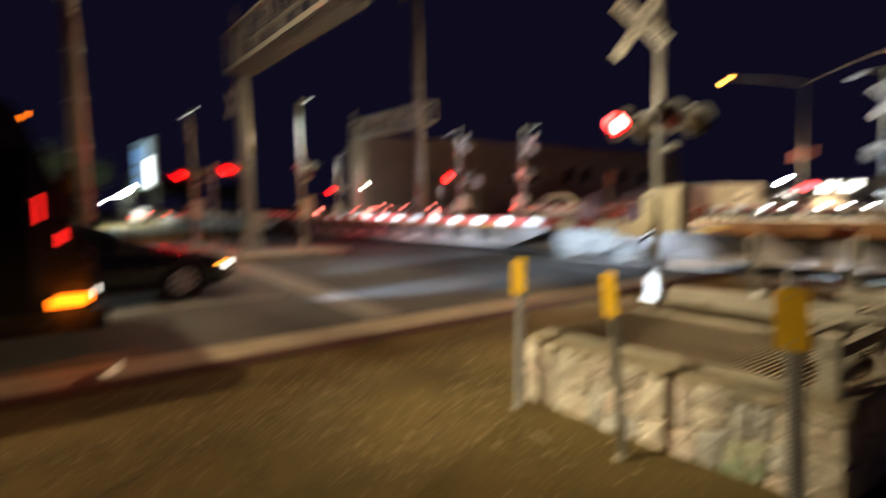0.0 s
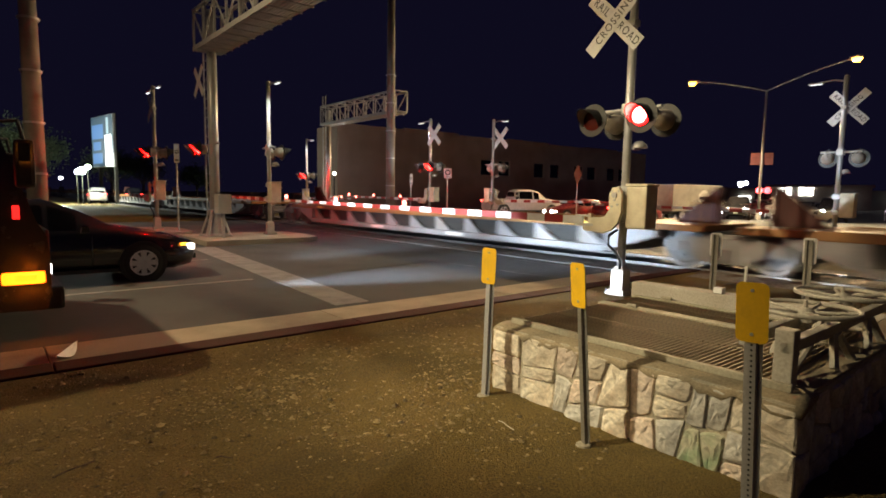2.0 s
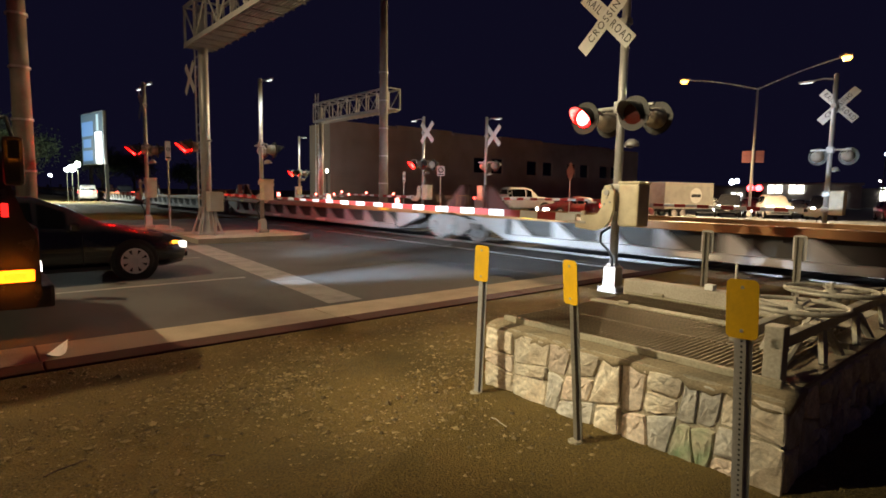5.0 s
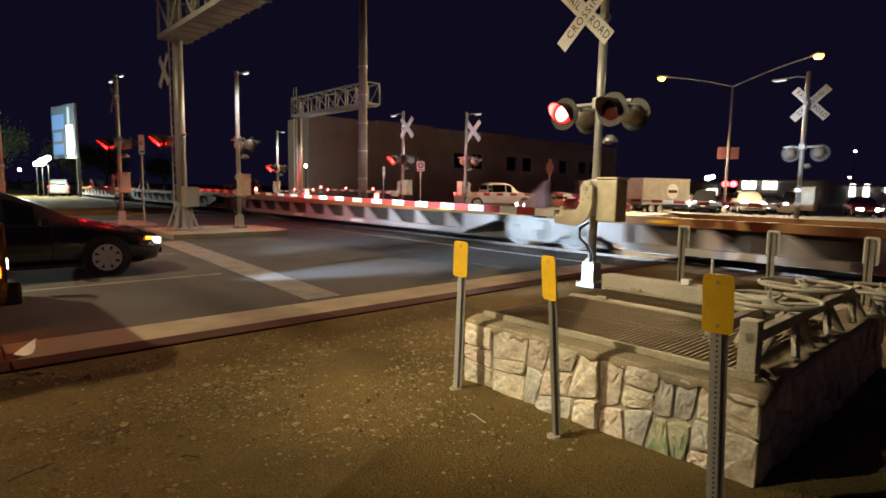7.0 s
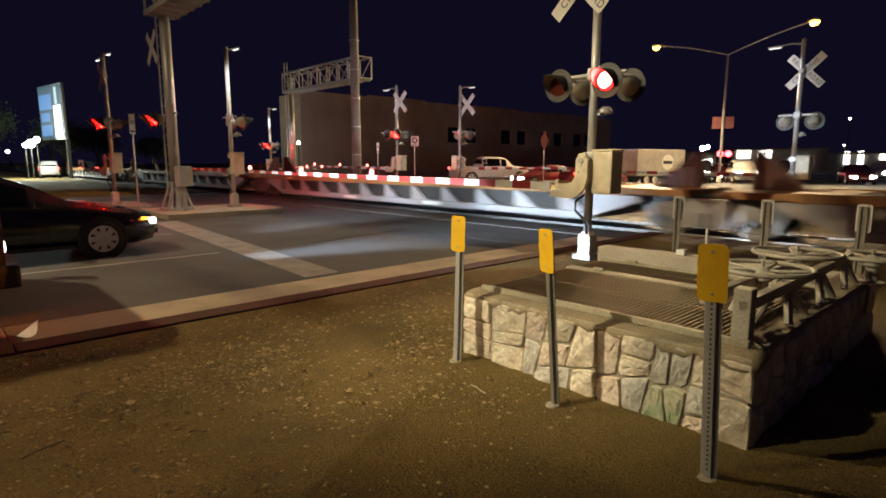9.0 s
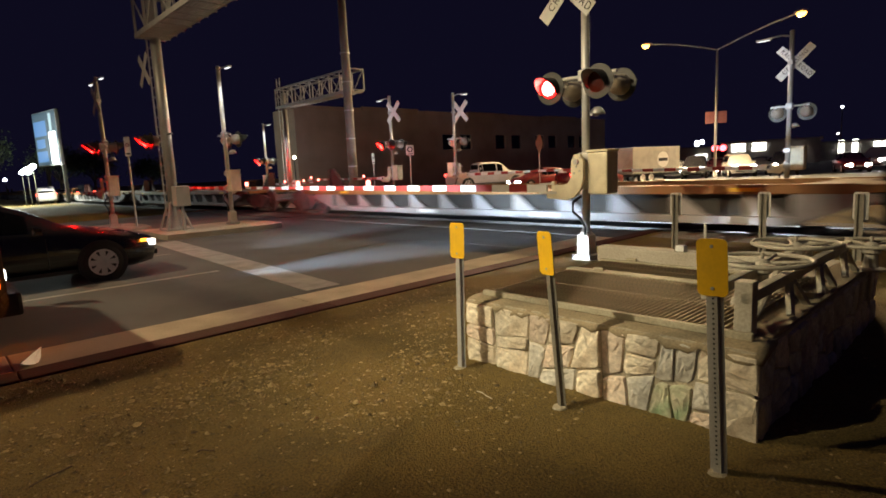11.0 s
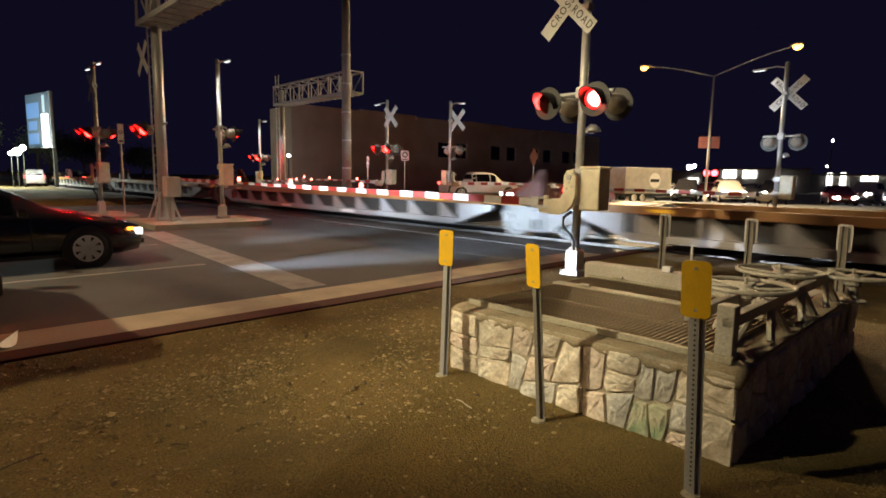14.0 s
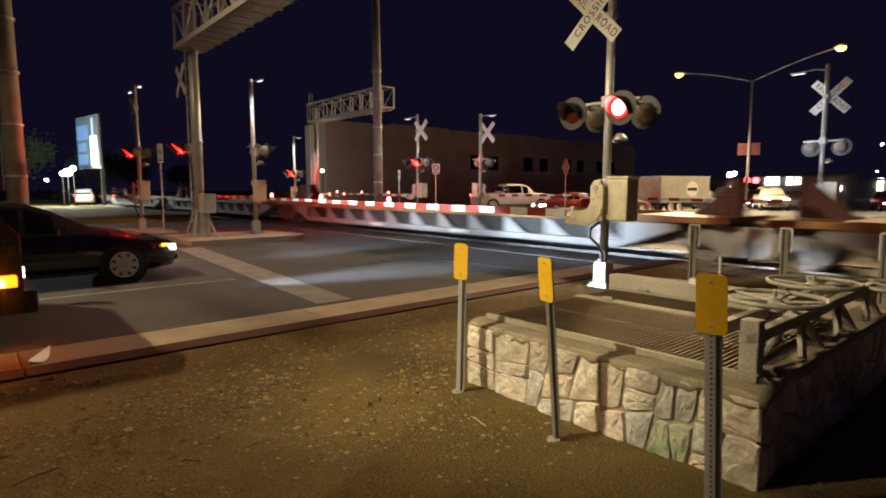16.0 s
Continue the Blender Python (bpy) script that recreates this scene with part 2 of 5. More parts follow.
def build_ground():
    avals = [-900, -200, -60, -20, -8] + list(np.arange(-5, 9.01, 0.07)) + [9.6, 10.2, 11, 15, 25, 60, 200, 900]
    bvals = [-900, -200, -60, -20, -9] + list(np.arange(-5, 5.5, 0.07)) + [5.55, 5.615, 5.62, 30.97, 30.98, 40, 80, 300, 900]
    verts, faces = [], []
    for a in avals:
        for b in bvals:
            z = -0.12 if 5.616 < b < 30.975 else 0.035
            if z > 0 and -5 <= a <= 9 and b < 5.5:
                z += hill(a, b)
            verts.append((a, b, z))
    nb = len(bvals)
    for i in range(len(avals) - 1):
        for j in range(nb - 1):
            faces.append((i * nb + j, (i + 1) * nb + j, (i + 1) * nb + j + 1, i * nb + j + 1))
    me = bpy.data.meshes.new("ground")
    me.from_pydata([tuple(float(c) for c in v) for v in verts], [], faces)
    ob = link("ground", me, DIRT, m=ROAD, smooth=True)
    tagged(ob, "brown gravelly dirt verge beside the road", "ground", kind="structure")


build_ground()
tagged(part("road", box(-120, 160, 5.93, 30.8, -0.12, 0.0), ASPHALT, m=ROAD), "dark worn asphalt road with tyre tracks", "road", kind="structure")


RED_KERB = mat("worn_red_kerb_paint", (0.075, 0.016, 0.010), 0.8, vary=0.3, scale=2.5, bump=0.4, fine=70, dirt=(0.06, 0.035, 0.018), dirt_amount=0.7, piece=0.1)


def build_kerbs():
    k = thing("kerb", ROAD, "dark red painted kerb with pale concrete gutter", "kerb", kind="structure")
    for i in range(-10, 12):
        a0, a1 = i * 3.05 + 0.4, i * 3.05 + 3.44
        if a1 > 30:
            break
        for b0, b1, z0, z1, nm in ((5.93, 6.76, -0.05, 0.012, "gutter"), (5.62, 5.928, -0.1, 0.055, "kerb_stone")):
            part(nm, box(a0, a1, b0, b1, z0, z1, 0.012), KERB if nm == "gutter" else RED_KERB, k)


build_kerbs()


def build_marks():
    tagged(part("stop_line", prism([(3.80, 6.95), (4.36, 6.95), (5.08, 16.3), (4.45, 16.3)], 0.0, 0.004, "z"), PAINT, m=ROAD), "worn white stop line painted across the lanes", "road marking", kind="structure")
    tagged(part("lane_line", box(-60, 3.75, 9.90, 10.01, 0.0, 0.004), PAINT, m=ROAD), "thin white lane line on the asphalt", "road marking", kind="structure")
    tagged(part("lane_line", box(-60, 4.0, 13.35, 13.46, 0.0, 0.004), PAINT, m=ROAD), "thin white lane line on the asphalt", "road marking", kind="structure")
    seam = mat("tar_seam", (0.02, 0.02, 0.02), 0.6, vary=0.2)
    for pts in ([(8.6, 6.95), (8.66, 6.95), (8.3, 11.5), (8.62, 16.5), (8.56, 16.5), (8.24, 11.5)], [(10.2, 6.0), (10.26, 6.0), (10.3, 16.0), (10.24, 16.0)], [(5.6, 9.9), (8.3, 10.4), (8.3, 10.45), (5.6, 9.94)]):
        tagged(part("tar_seam", prism(pts, 0.0, 0.003, "z"), seam, m=ROAD), "dark tar seam across the asphalt", "road marking", kind="structure")


build_marks()


def build_island(a0, a1, b0, b1, z):
    pts = [(a0, b0), (a1 - 0.6, b0), (a1 - 0.15, b0 + 0.25), (a1, (b0 + b1) / 2), (a1 - 0.15, b1 - 0.25), (a1 - 0.6, b1), (a0, b1)]
    bm = prism(pts, 0.0, z, "z")
    tagged(part("median_island", bm, CONCRETE, m=ROAD), "raised concrete median island between the lanes", "traffic island", kind="structure")


build_island(4.95, 8.7, 16.6, 19.6, 0.15)
build_island(-30, 5.9, 20.6, 23.8, 0.16)
build_island(15.4, 40, 18.4, 22.2, 0.15)


# ---- loose stones on the verge ----
def pebble_material():
    m = mat("pebble", (0.36, 0.265, 0.12), 0.9, vary=0.3, scale=30, bump=0.3)
    nt = m.node_tree
    geo, ramp, mul = nt.nodes.new("ShaderNodeNewGeometry"), nt.nodes.new("ShaderNodeMapRange"), nt.nodes.new("ShaderNodeMix")
    ramp.inputs[3].default_value, ramp.inputs[4].default_value = 0.3, 1.45
    mul.data_type, mul.blend_type = "RGBA", "MULTIPLY"
    mul.inputs[0].default_value = 1.0
    bsdf = nt.nodes["Principled BSDF"]
    src = bsdf.inputs["Base Color"].links[0].from_socket
    nt.links.new(geo.outputs["Random Per Island"], ramp.inputs[0])
    nt.links.new(src, mul.inputs[6])
    nt.links.new(ramp.outputs[0], mul.inputs[7])
    nt.links.new(mul.outputs[2], bsdf.inputs["Base Color"])
    return m


def build_pebbles():
    rng = random.Random(3)
    base = [Vector(v) for v in ((1, 0, 0), (0.3, 0.95, 0), (-0.8, 0.6, 0), (-0.8, -0.6, 0), (0.3, -0.95, 0), (0.1, 0.1, 0.8), (0, 0, -0.6))]
    tri = [(i, (i + 1) % 5, 5) for i in range(5)] + [((i + 1) % 5, i, 6) for i in range(5)]
    verts, faces = [], []
    made = 0
    while made < 17000:
        if rng.random() < 0.55:
            a, b = rng.gauss(2.0, 1.2), rng.gauss(4.1, 1.0)
        else:
            a, b = rng.uniform(-4.5, 8.5), rng.uniform(-3.0, 5.55)
        if b > 5.55 or (BOX_A0 - 0.08 < a < BOX_A1 and BOX_B0 - 0.06 < b < BOX_B1 + 0.03) or a > 9 or a < -5 or b < -5:
            continue
        if noise.noise((a * 1.1, b * 1.1, 9)) < rng.uniform(-0.45, 0.25):
            continue
        r = 0.0035 + 0.012 * rng.random() ** 3 + (0.020 * rng.random() if rng.random() < 0.06 else 0)
        spin = rng.uniform(0, 6.28)
        c, s = math.cos(spin), math.sin(spin)
        z = 0.035 + hill(a, b) + r * 0.15
        sx, sy, sz = rng.uniform(0.8, 1.5), rng.uniform(0.7, 1.1), rng.uniform(0.55, 0.95)
        k = len(verts)
        for v in base:
            x, y = v.x * sx * r * rng.uniform(0.8, 1.2), v.y * sy * r * rng.uniform(0.8, 1.2)
            verts.append((a + x * c - y * s, b + x * s + y * c, z + v.z * sz * r))
        faces.extend((p + k, q + k, w + k) for p, q, w in tri)
        made += 1
    me = bpy.data.meshes.new("gravel")
    me.from_pydata(verts, [], faces)
    tagged(link("gravel", me, pebble_material(), m=ROAD), "loose brown pebbles and grit on the verge", "gravel", kind="stuff")


BOX_A0, BOX_A1, BOX_B0, BOX_B1, BOX_Z = 3.16, 6.4, 0.95, 3.12, 0.56
build_pebbles()


def twig(a, b, length, turn, pale):
    wood = mat("dry_twig_pale" if pale else "dry_twig", (0.55, 0.48, 0.36) if pale else (0.12, 0.08, 0.05), 0.8, vary=0.2)
    pts = [(-length / 2, 0, 0.0), (-length / 6, 0.006, 0.004), (length / 5, -0.004, 0.006), (length / 2, 0.003, 0.002)]
    tagged(part("twig", swept(pts, 0.004, 6), wood, m=at(a, b, 0.045 + hill(a, b), turn)), "pale dry stick lying on the dirt" if pale else "dark dry twig lying on the dirt", "twig")


twig(2.66, 2.51, 0.17, 80, True)
twig(0.30, 3.55, 0.22, 20, False)
twig(1.0, 3.2, 0.10, 140, False)


# thin white crescent, 0.52 m long, its ends curled up
def paper_scrap(a, b, turn):
    outline = []
    for i in range(9):
        u = i / 8
        outline.append((-0.26 + 0.52 * u, 0.075 * math.sin(math.pi * u)))
    for i in range(8, -1, -1):
        u = i / 8
        outline.append((-0.26 + 0.52 * u, -0.05 * math.sin(math.pi * u) + 0.012 * u))
    bm = prism(outline[:-1], 0.0, 0.003, "z")
    for v in bm.verts:
        v.co.z += 1.1 * v.co.x * v.co.x
    tagged(part("paper_scrap", bm, mat("crescent_white", (0.85, 0.85, 0.83), 0.8, vary=0.05, bump=0.05), m=at(a, b, 0.0135, turn)), "curled white crescent lying in the gutter", "paper")


paper_scrap(0.55, 6.25, 65)


# ---- track and crossing ----
def build_track():
    t = thing("railway_track", at(TRACK_A, 0), "steel railway track with rusty rails", "railway track", kind="structure")
    for side in (-0.7525, 0.7525):
        part("rail", box(side - 0.036, side + 0.036, -160, 420, 0.0, 0.085, 0.0), RAIL_TOP, t)
        part("rail_web", box(side - 0.07, side + 0.07, -160, 420, -0.06, 0.02), RUST, t)
    for i in range(-20, 60):
        b = i * 0.6
        if 5.4 < b < 31.4:
            continue
        part("sleeper", box(-1.3, 1.3, b - 0.11, b + 0.11, -0.02, 0.05), RUST, t)
    part("ballast_bed", prism([(-2.1, 0.03), (-1.5, 0.045), (1.5, 0.045), (2.1, 0.03), (2.1, -0.1), (-2.1, -0.1)], -160, 5.4), BALLAST, t)
    part("ballast_bed", prism([(-2.1, 0.03), (-1.5, 0.045), (1.5, 0.045), (2.1, 0.03), (2.1, -0.1), (-2.1, -0.1)], 31.2, 420), BALLAST, t)
    for j in range(10):
        b0 = 5.6 + j * 2.5
        for x0, x1 in ((-2.1, -0.86), (-0.64, 0.64), (0.86, 2.1)):
            part("crossing_panel", box(x0, x1, b0, b0 + 2.46, -0.05, 0.022, 0.01), PANEL, t)


build_track()


# ---- stone turnout box with grates and hand wheels ----
def cut(poly, px, pz, nx, nz):
    """The part of a convex outline on the side of the line that its normal points away from."""
    out = []
    for p, q in zip(poly, poly[1:] + poly[:1]):
        a, b = (p[0] - px) * nx + (p[1] - pz) * nz, (q[0] - px) * nx + (q[1] - pz) * nz
        if a <= 0:
            out.append(p)
        if a * b < 0:
            t = a / (a - b)
            out.append((p[0] + (q[0] - p[0]) * t, p[1] + (q[1] - p[1]) * t))
    return out


def stone_cells(poly, rng, largest):
    """Rubble laid to rough courses: an outline split by uneven, nearly upright or level joints until the stones are small enough."""
    y0, y1 = min(p[0] for p in poly), max(p[0] for p in poly)
    z0, z1 = min(p[1] for p in poly), max(p[1] for p in poly)
    w, h = y1 - y0, z1 - z0
    if w * h < largest * rng.uniform(0.55, 1.5) and w < 0.50 and h < 0.40:
        return [poly]
    k, an = rng.uniform(0.36, 0.64), math.radians(rng.uniform(-15, 15))
    nx, nz = (math.cos(an), math.sin(an)) if w > h * rng.uniform(0.75, 1.35) else (-math.sin(an), math.cos(an))
    px, pz = y0 + w * k, z0 + h * k
    return [c for sign in (1, -1) for c in stone_cells(cut(poly, px, pz, nx * sign, nz * sign), rng, largest)]


def stone_mesh(poly, rng):
    """One stone: outline shrunk for the joint, chipped, with a flat cleft face standing out along -x."""
    cy, cz = sum(p[0] for p in poly) / len(poly), sum(p[1] for p in poly) / len(poly)
    pts = []
    for p, q in zip(poly, poly[1:] + poly[:1]):
        if math.hypot(q[0] - p[0], q[1] - p[1]) < 0.02:
            continue
        for t in (0.0, 0.3, 0.65):
            y, z = p[0] + (q[0] - p[0]) * t - cy, p[1] + (q[1] - p[1]) * t - cz
            r = math.hypot(y, z) or 1
            k = max(0.3, (r - 0.003 - rng.uniform(0, 0.008) - (rng.uniform(0.004, 0.018) if t == 0 else 0)) / r)
            pts.append((y * k, z * k))
    tilt_y, tilt_z, d = rng.uniform(-0.06, 0.06), rng.uniform(-0.06, 0.06), rng.uniform(0.012, 0.026)
    bm = bmesh.new()
    rings = []
    for k, out in ((1.0, 0.0), (0.985, 0.55), (0.93, 0.95), (0.72, 1.05), (0.38, 1.1)):
        rings.append([bm.verts.new((-d * out + (tilt_y * y + tilt_z * z if out else 0) + (rng.uniform(-0.006, 0.006) if out > 0.6 else 0), y * k, z * k)) for y, z in pts])
    c = bm.verts.new((-d * rng.uniform(0.9, 1.3), 0, 0))
    n = len(pts)
    for lo, hi in zip(rings, rings[1:]):
        for i in range(n):
            bm.faces.new((lo[i], lo[(i + 1) % n], hi[(i + 1) % n], hi[i]))
    for i in range(n):
        bm.faces.new((rings[-1][i], rings[-1][(i + 1) % n], c))
    return bm, (cy, cz)


def mortar_cap(a0, b0, b1, z, rng):
    """Uneven mortar bed that rolls over the wall's front edge, its length along b."""
    bm = bmesh.new()
    n = 34
    rows = []
    for i in range(n + 1):
        b, drop = b0 + (b1 - b0) * i / n, rng.uniform(0.035, 0.095)
        prof = [(a0 + 0.02, z - drop - 0.02), (a0 - 0.022 + rng.uniform(-0.006, 0.006), z - drop), (a0 - 0.012 + rng.uniform(-0.006, 0.008), z - drop * 0.45), (a0 + 0.035, z - 0.012 + rng.uniform(-0.005, 0.004)), (a0 + 0.10, z + rng.uniform(-0.004, 0.004)), (a0 + 0.268, z), (a0 + 0.268, z - 0.03)]
        rows.append([bm.verts.new((x, b, zz)) for x, zz in prof])
    for p, q in zip(rows, rows[1:]):
        for k in range(len(p) - 1):
            bm.faces.new((p[k], p[k + 1], q[k + 1], q[k]))
    bm.faces.new(rows[0])
    bm.faces.new(rows[-1][::-1])
    return bm


def build_box():
    t = thing("turnout_box", ROAD, "low box of pale quarried stone in mortar with concrete rim", "stone wall")
    rng = random.Random(5)
    a0, a1, b0, b1, z = BOX_A0, BOX_A1, BOX_B0, BOX_B1, BOX_Z
    part("wall_core", box(a0, a0 + 0.26, b0, b1, -0.05, z - 0.02), MORTAR, t)
    part("wall_core", box(a0 + 0.262, a1, b0, b0 + 0.26, -0.05, z - 0.02), MORTAR, t)
    part("wall_core", box(a0 + 0.262, a1, b1 - 0.26, b1, -0.05, z - 0.02), MORTAR, t)
    part("cross_wall", box(5.16, 5.32, b0 + 0.55, b1 + 0.02, z + 0.001, z + 0.17, 0.02), CONCRETE, t, "pale rough concrete upstand")
    part("back_slab", box(5.0, a1, b0 + 0.262, b1 - 0.262, z - 0.12, z - 0.002, 0.01), CONCRETE, t)
    part("back_wall", box(a1 - 0.2, a1, b0 + 0.262, b1 - 0.262, -0.05, z - 0.122), MORTAR, t)
    part("pipe_stub", tube((5.24, 2.05, z + 0.16), (5.24, 2.05, 1.0), 0.014, seg=8), WHITE_METAL, t)
    part("wall_block", box(5.17, 5.25, 2.22, 2.30, z + 0.171, z + 0.225, 0.008), WHITE_SHEET, t)
    for y0, y1, x0, x1 in ((b0 - 0.01, b0 + 0.27, a0 + 0.272, a1), (b1 - 0.27, b1 + 0.01, a0 + 0.272, a1)):
        part("coping", box(x0 + 0.02, x1, y0 + 0.015, y1 - 0.015, z - 0.02, z, 0.006), mat("sandy_coping", (0.30, 0.24, 0.15), 0.9, vary=0.25, scale=3, bump=0.5), t)
    part("pit_floor", box(a0 + 0.262, a1 - 0.302, b0 + 0.262, b1 - 0.262, -0.05, 0.0), MORTAR, t)
    part("mortar_cap", mortar_cap(a0, b0 - 0.03, b1 + 0.02, z, rng), MATS["sandy_coping"], t, "sandy mortar rolled over the wall top", smooth=True)

    def face(m, length, largest, front):
        for poly in stone_cells([(0.0, 0.0), (length, 0.0), (length, BOX_Z - 0.035), (0.0, BOX_Z - 0.035)], rng, largest):
            bm, (cy, cz) = stone_mesh(poly, rng)
            kind = rng.choice((STONE, STONE, STONE_GREY, STONE_ROSE))
            part("stone", bm, STONE_GREEN if front and cz < 0.2 and abs(cy - 0.52) < 0.1 else kind, t, m=m @ Matrix.Translation((0, cy, cz)))
    face(pose(a0, b0 - 0.03, 0.0), b1 - b0 + 0.06, 0.082, True)
    # the side that faces the verge behind
    face(pose(a0 + 0.02, b0, 0, 0, 0, 90) @ Matrix.Scale(-1, 4, (0, 1, 0)), a1 - a0, 0.09, False)
    return t


build_box()


def build_grate(a0, a1):
    b0, b1, z = 1.16, 3.02, BOX_Z
    g = thing("grate", ROAD, "rusty brown steel bar grate between pale angle bars", "grate", "pit grates")
    grim = mat("grate_steel", (0.30, 0.24, 0.15), 0.7, 0.4, vary=0.3, bump=0.2)
    dusty = mat("dusty_angle_steel", (0.36, 0.33, 0.24), 0.75, 0.1, vary=0.2, scale=4, bump=0.2, dirt=(0.22, 0.17, 0.11), dirt_amount=0.7)
    n = int((b1 - b0) / 0.037)
    me = part("bearing_bar", box(a0 + 0.05, a1 - 0.05, -0.004, 0.004, z + 0.005, z + 0.035), grim, g, m=pose(0, b0, 0)).data
    for i in range(1, n + 1):
        ob = new("bearing_bar", me)
        ob.parent, ob.matrix_basis = g, pose(0, b0 + (b1 - b0) * i / n, 0)
    me = part("cross_bar", box(-0.004, 0.004, b0, b1, z + 0.015, z + 0.032), grim, g, m=pose(a0 + 0.08, 0, 0)).data
    for i in range(1, 3):
        ob = new("cross_bar", me)
        ob.parent, ob.matrix_basis = g, pose(a0 + 0.08 + i * (a1 - a0 - 0.16) / 2, 0, 0)
    part("front_angle", box(a0, a0 + 0.036, b0 - 0.15, b1 + 0.05, z + 0.002, z + 0.045, 0.006), dusty, g)
    part("back_angle", box(a1 - 0.05, a1, b0, b1 + 0.05, z + 0.002, z + 0.045, 0.006), dusty, g)
    for b in (b0 + 0.35, b1 - 0.3):
        part("hinge_lug", tube((a1 - 0.025, b - 0.05, z + 0.06), (a1 - 0.025, b + 0.05, z + 0.06), 0.018, seg=8), dusty, g)


build_grate(3.28, 4.53)
build_grate(4.55, 5.14)


def build_hand_wheel(a, b, z, turn):
    w = thing("gate_lift", at(a, b, BOX_Z, turn), "weathered grey steel sluice gate lift with spoked hand wheel", "hand wheel", "gate lifts")
    grey = mat("grey_weathered_steel", (0.40, 0.37, 0.30), 0.65, 0.2, vary=0.2, bump=0.15, dirt=(0.2, 0.15, 0.1))
    h = z - BOX_Z
    ring = [(0.31 * math.cos(i * math.pi / 16), 0.31 * math.sin(i * math.pi / 16), h) for i in range(33)]
    part("wheel_rim", swept(ring, 0.017), grey, w, smooth=True)
    part("wheel_hub", lathe([(0.0, h - 0.07), (0.06, h - 0.07), (0.065, h - 0.03), (0.05, h - 0.005), (0.03, h + 0.01), (0.0, h + 0.012)], 14), grey, w)
    for i in range(5):
        c, s = math.cos(i * 1.2566), math.sin(i * 1.2566)
        part("spoke", swept([(0.05 * c, 0.05 * s, h - 0.02), (0.18 * c, 0.18 * s, h - 0.01), (0.31 * c, 0.31 * s, h)], 0.012, 6), grey, w)
    part("stem", tube((0, 0, -0.3), (0, 0, h + 0.06), 0.014, seg=10), grey, w)
    part("pedestal", lathe([(0.11, 0.0), (0.11, 0.02), (0.06, 0.03), (0.045, h - 0.10), (0.075, h - 0.08), (0.075, h - 0.065)], 14), grey, w)


build_hand_wheel(4.23, 1.26, 0.87, 0)
build_hand_wheel(5.10, 1.28, 0.88, 25)
build_hand_wheel(5.95, 0.92, 0.80, 50)


def build_lift_frame():
    f = thing("lift_frame", ROAD, "grey steel channel frame carrying the gate lifts", "steel frame")
    grey = MATS["grey_weathered_steel"]
    z = BOX_Z
    for b in (1.08, 1.30):
        part("top_channel", box(3.36, 5.9, b - 0.03, b + 0.03, z + 0.19, z + 0.26, 0.006), grey, f)
    part("end_post", box(3.36, 3.46, 1.04, 1.14, z, z + 0.325, 0.008), grey, f)
    for a in (4.0, 4.75, 5.5):
        for b, s in ((1.06, -1), (1.32, 1)):
            part("leg", tube((a, b + 0.05 * s, z), (a + 0.12, b, z + 0.19), 0.028, seg=6), grey, f)
            part("leg", tube((a + 0.36, b + 0.05 * s, z), (a + 0.2, b, z + 0.19), 0.028, seg=6), grey, f)
    part("brace", tube((3.46, 1.09, z + 0.02), (3.85, 1.09, z + 0.19), 0.018, seg=6), grey, f)


build_lift_frame()


# ---- yellow marker posts ----
def marker_post(a, b, facing, plate_turn, lean, height=1.17):
    p = thing("marker_post", at(a, b, 0.03, 0) @ pose(0, 0, 0, lean[0], lean[1], 0) @ pose(0, 0, 0, 0, 0, plate_turn), "yellow rounded marker plate on perforated steel channel post", "marker post", "marker posts")
    half = [(0.0, 0.018), (0.022, 0.021), (0.022, 0.040), (0.026, 0.040), (0.026, 0.0175), (0.004, 0.0145)]
    bm = prism(half + [(x, -y) for x, y in half[::-1]], -0.1, height - 0.02, "z")
    part("post", bm, POST_STEEL if facing <= 0 else GALV, p)
    bm = bmesh.new()
    for i in range(36):
        tube((-0.0015, 0, 0.06 + i * 0.025), (-0.0005, 0, 0.06 + i * 0.025), 0.0055, seg=8, bm=bm)
    if facing == 1:
        tagged(part("perforation", bm, BLACK, p), kind="stuff")
    w, h, r = 0.070, 0.139, 0.027
    pts = []
    for cx, cz, s in ((w - r, h - r, 0), (-w + r, h - r, 1), (-w + r, -h + r, 2), (w - r, -h + r, 3)):
        for k in range(5):
            an = (s + k / 4) * math.pi / 2
            pts.append((cx + r * math.cos(an), height - 0.139 + cz + r * math.sin(an)))
    part("plate", prism(pts, -0.0045, -0.002, "x"), YELLOW, p, "flat yellow reflective plate")
    part("plate_back", prism(pts, -0.0018, -0.0003, "x"), SIGN_BACK, p, "bare aluminium plate back")
    for z in (height - 0.037, height - 0.24):
        part("bolt", tube((-0.009, 0, z), (-0.0046, 0, z), 0.008, seg=8), GALV, p)
    part("post_foot", lathe([(0.05, 0.0), (0.045, 0.012), (0.0, 0.014)], 9), MORTAR, p)


marker_post(2.94, 3.03, 2, 5, (0.7, 1.0))
marker_post(2.84, 2.01, 0, -16, (-2.4, -3.2))
marker_post(2.69, 0.965, 1, 2, (-1.6, -2.2), 1.20)
marker_post(6.65, 2.96, 0, 180, (0, 0))
marker_post(6.77, 2.02, 0, 172, (0, -1))
marker_post(6.70, 1.14, 0, 165, (0, -1))


# ---- crossing signals ----
FLASHERS = []      # (turning lamp insert, phase)


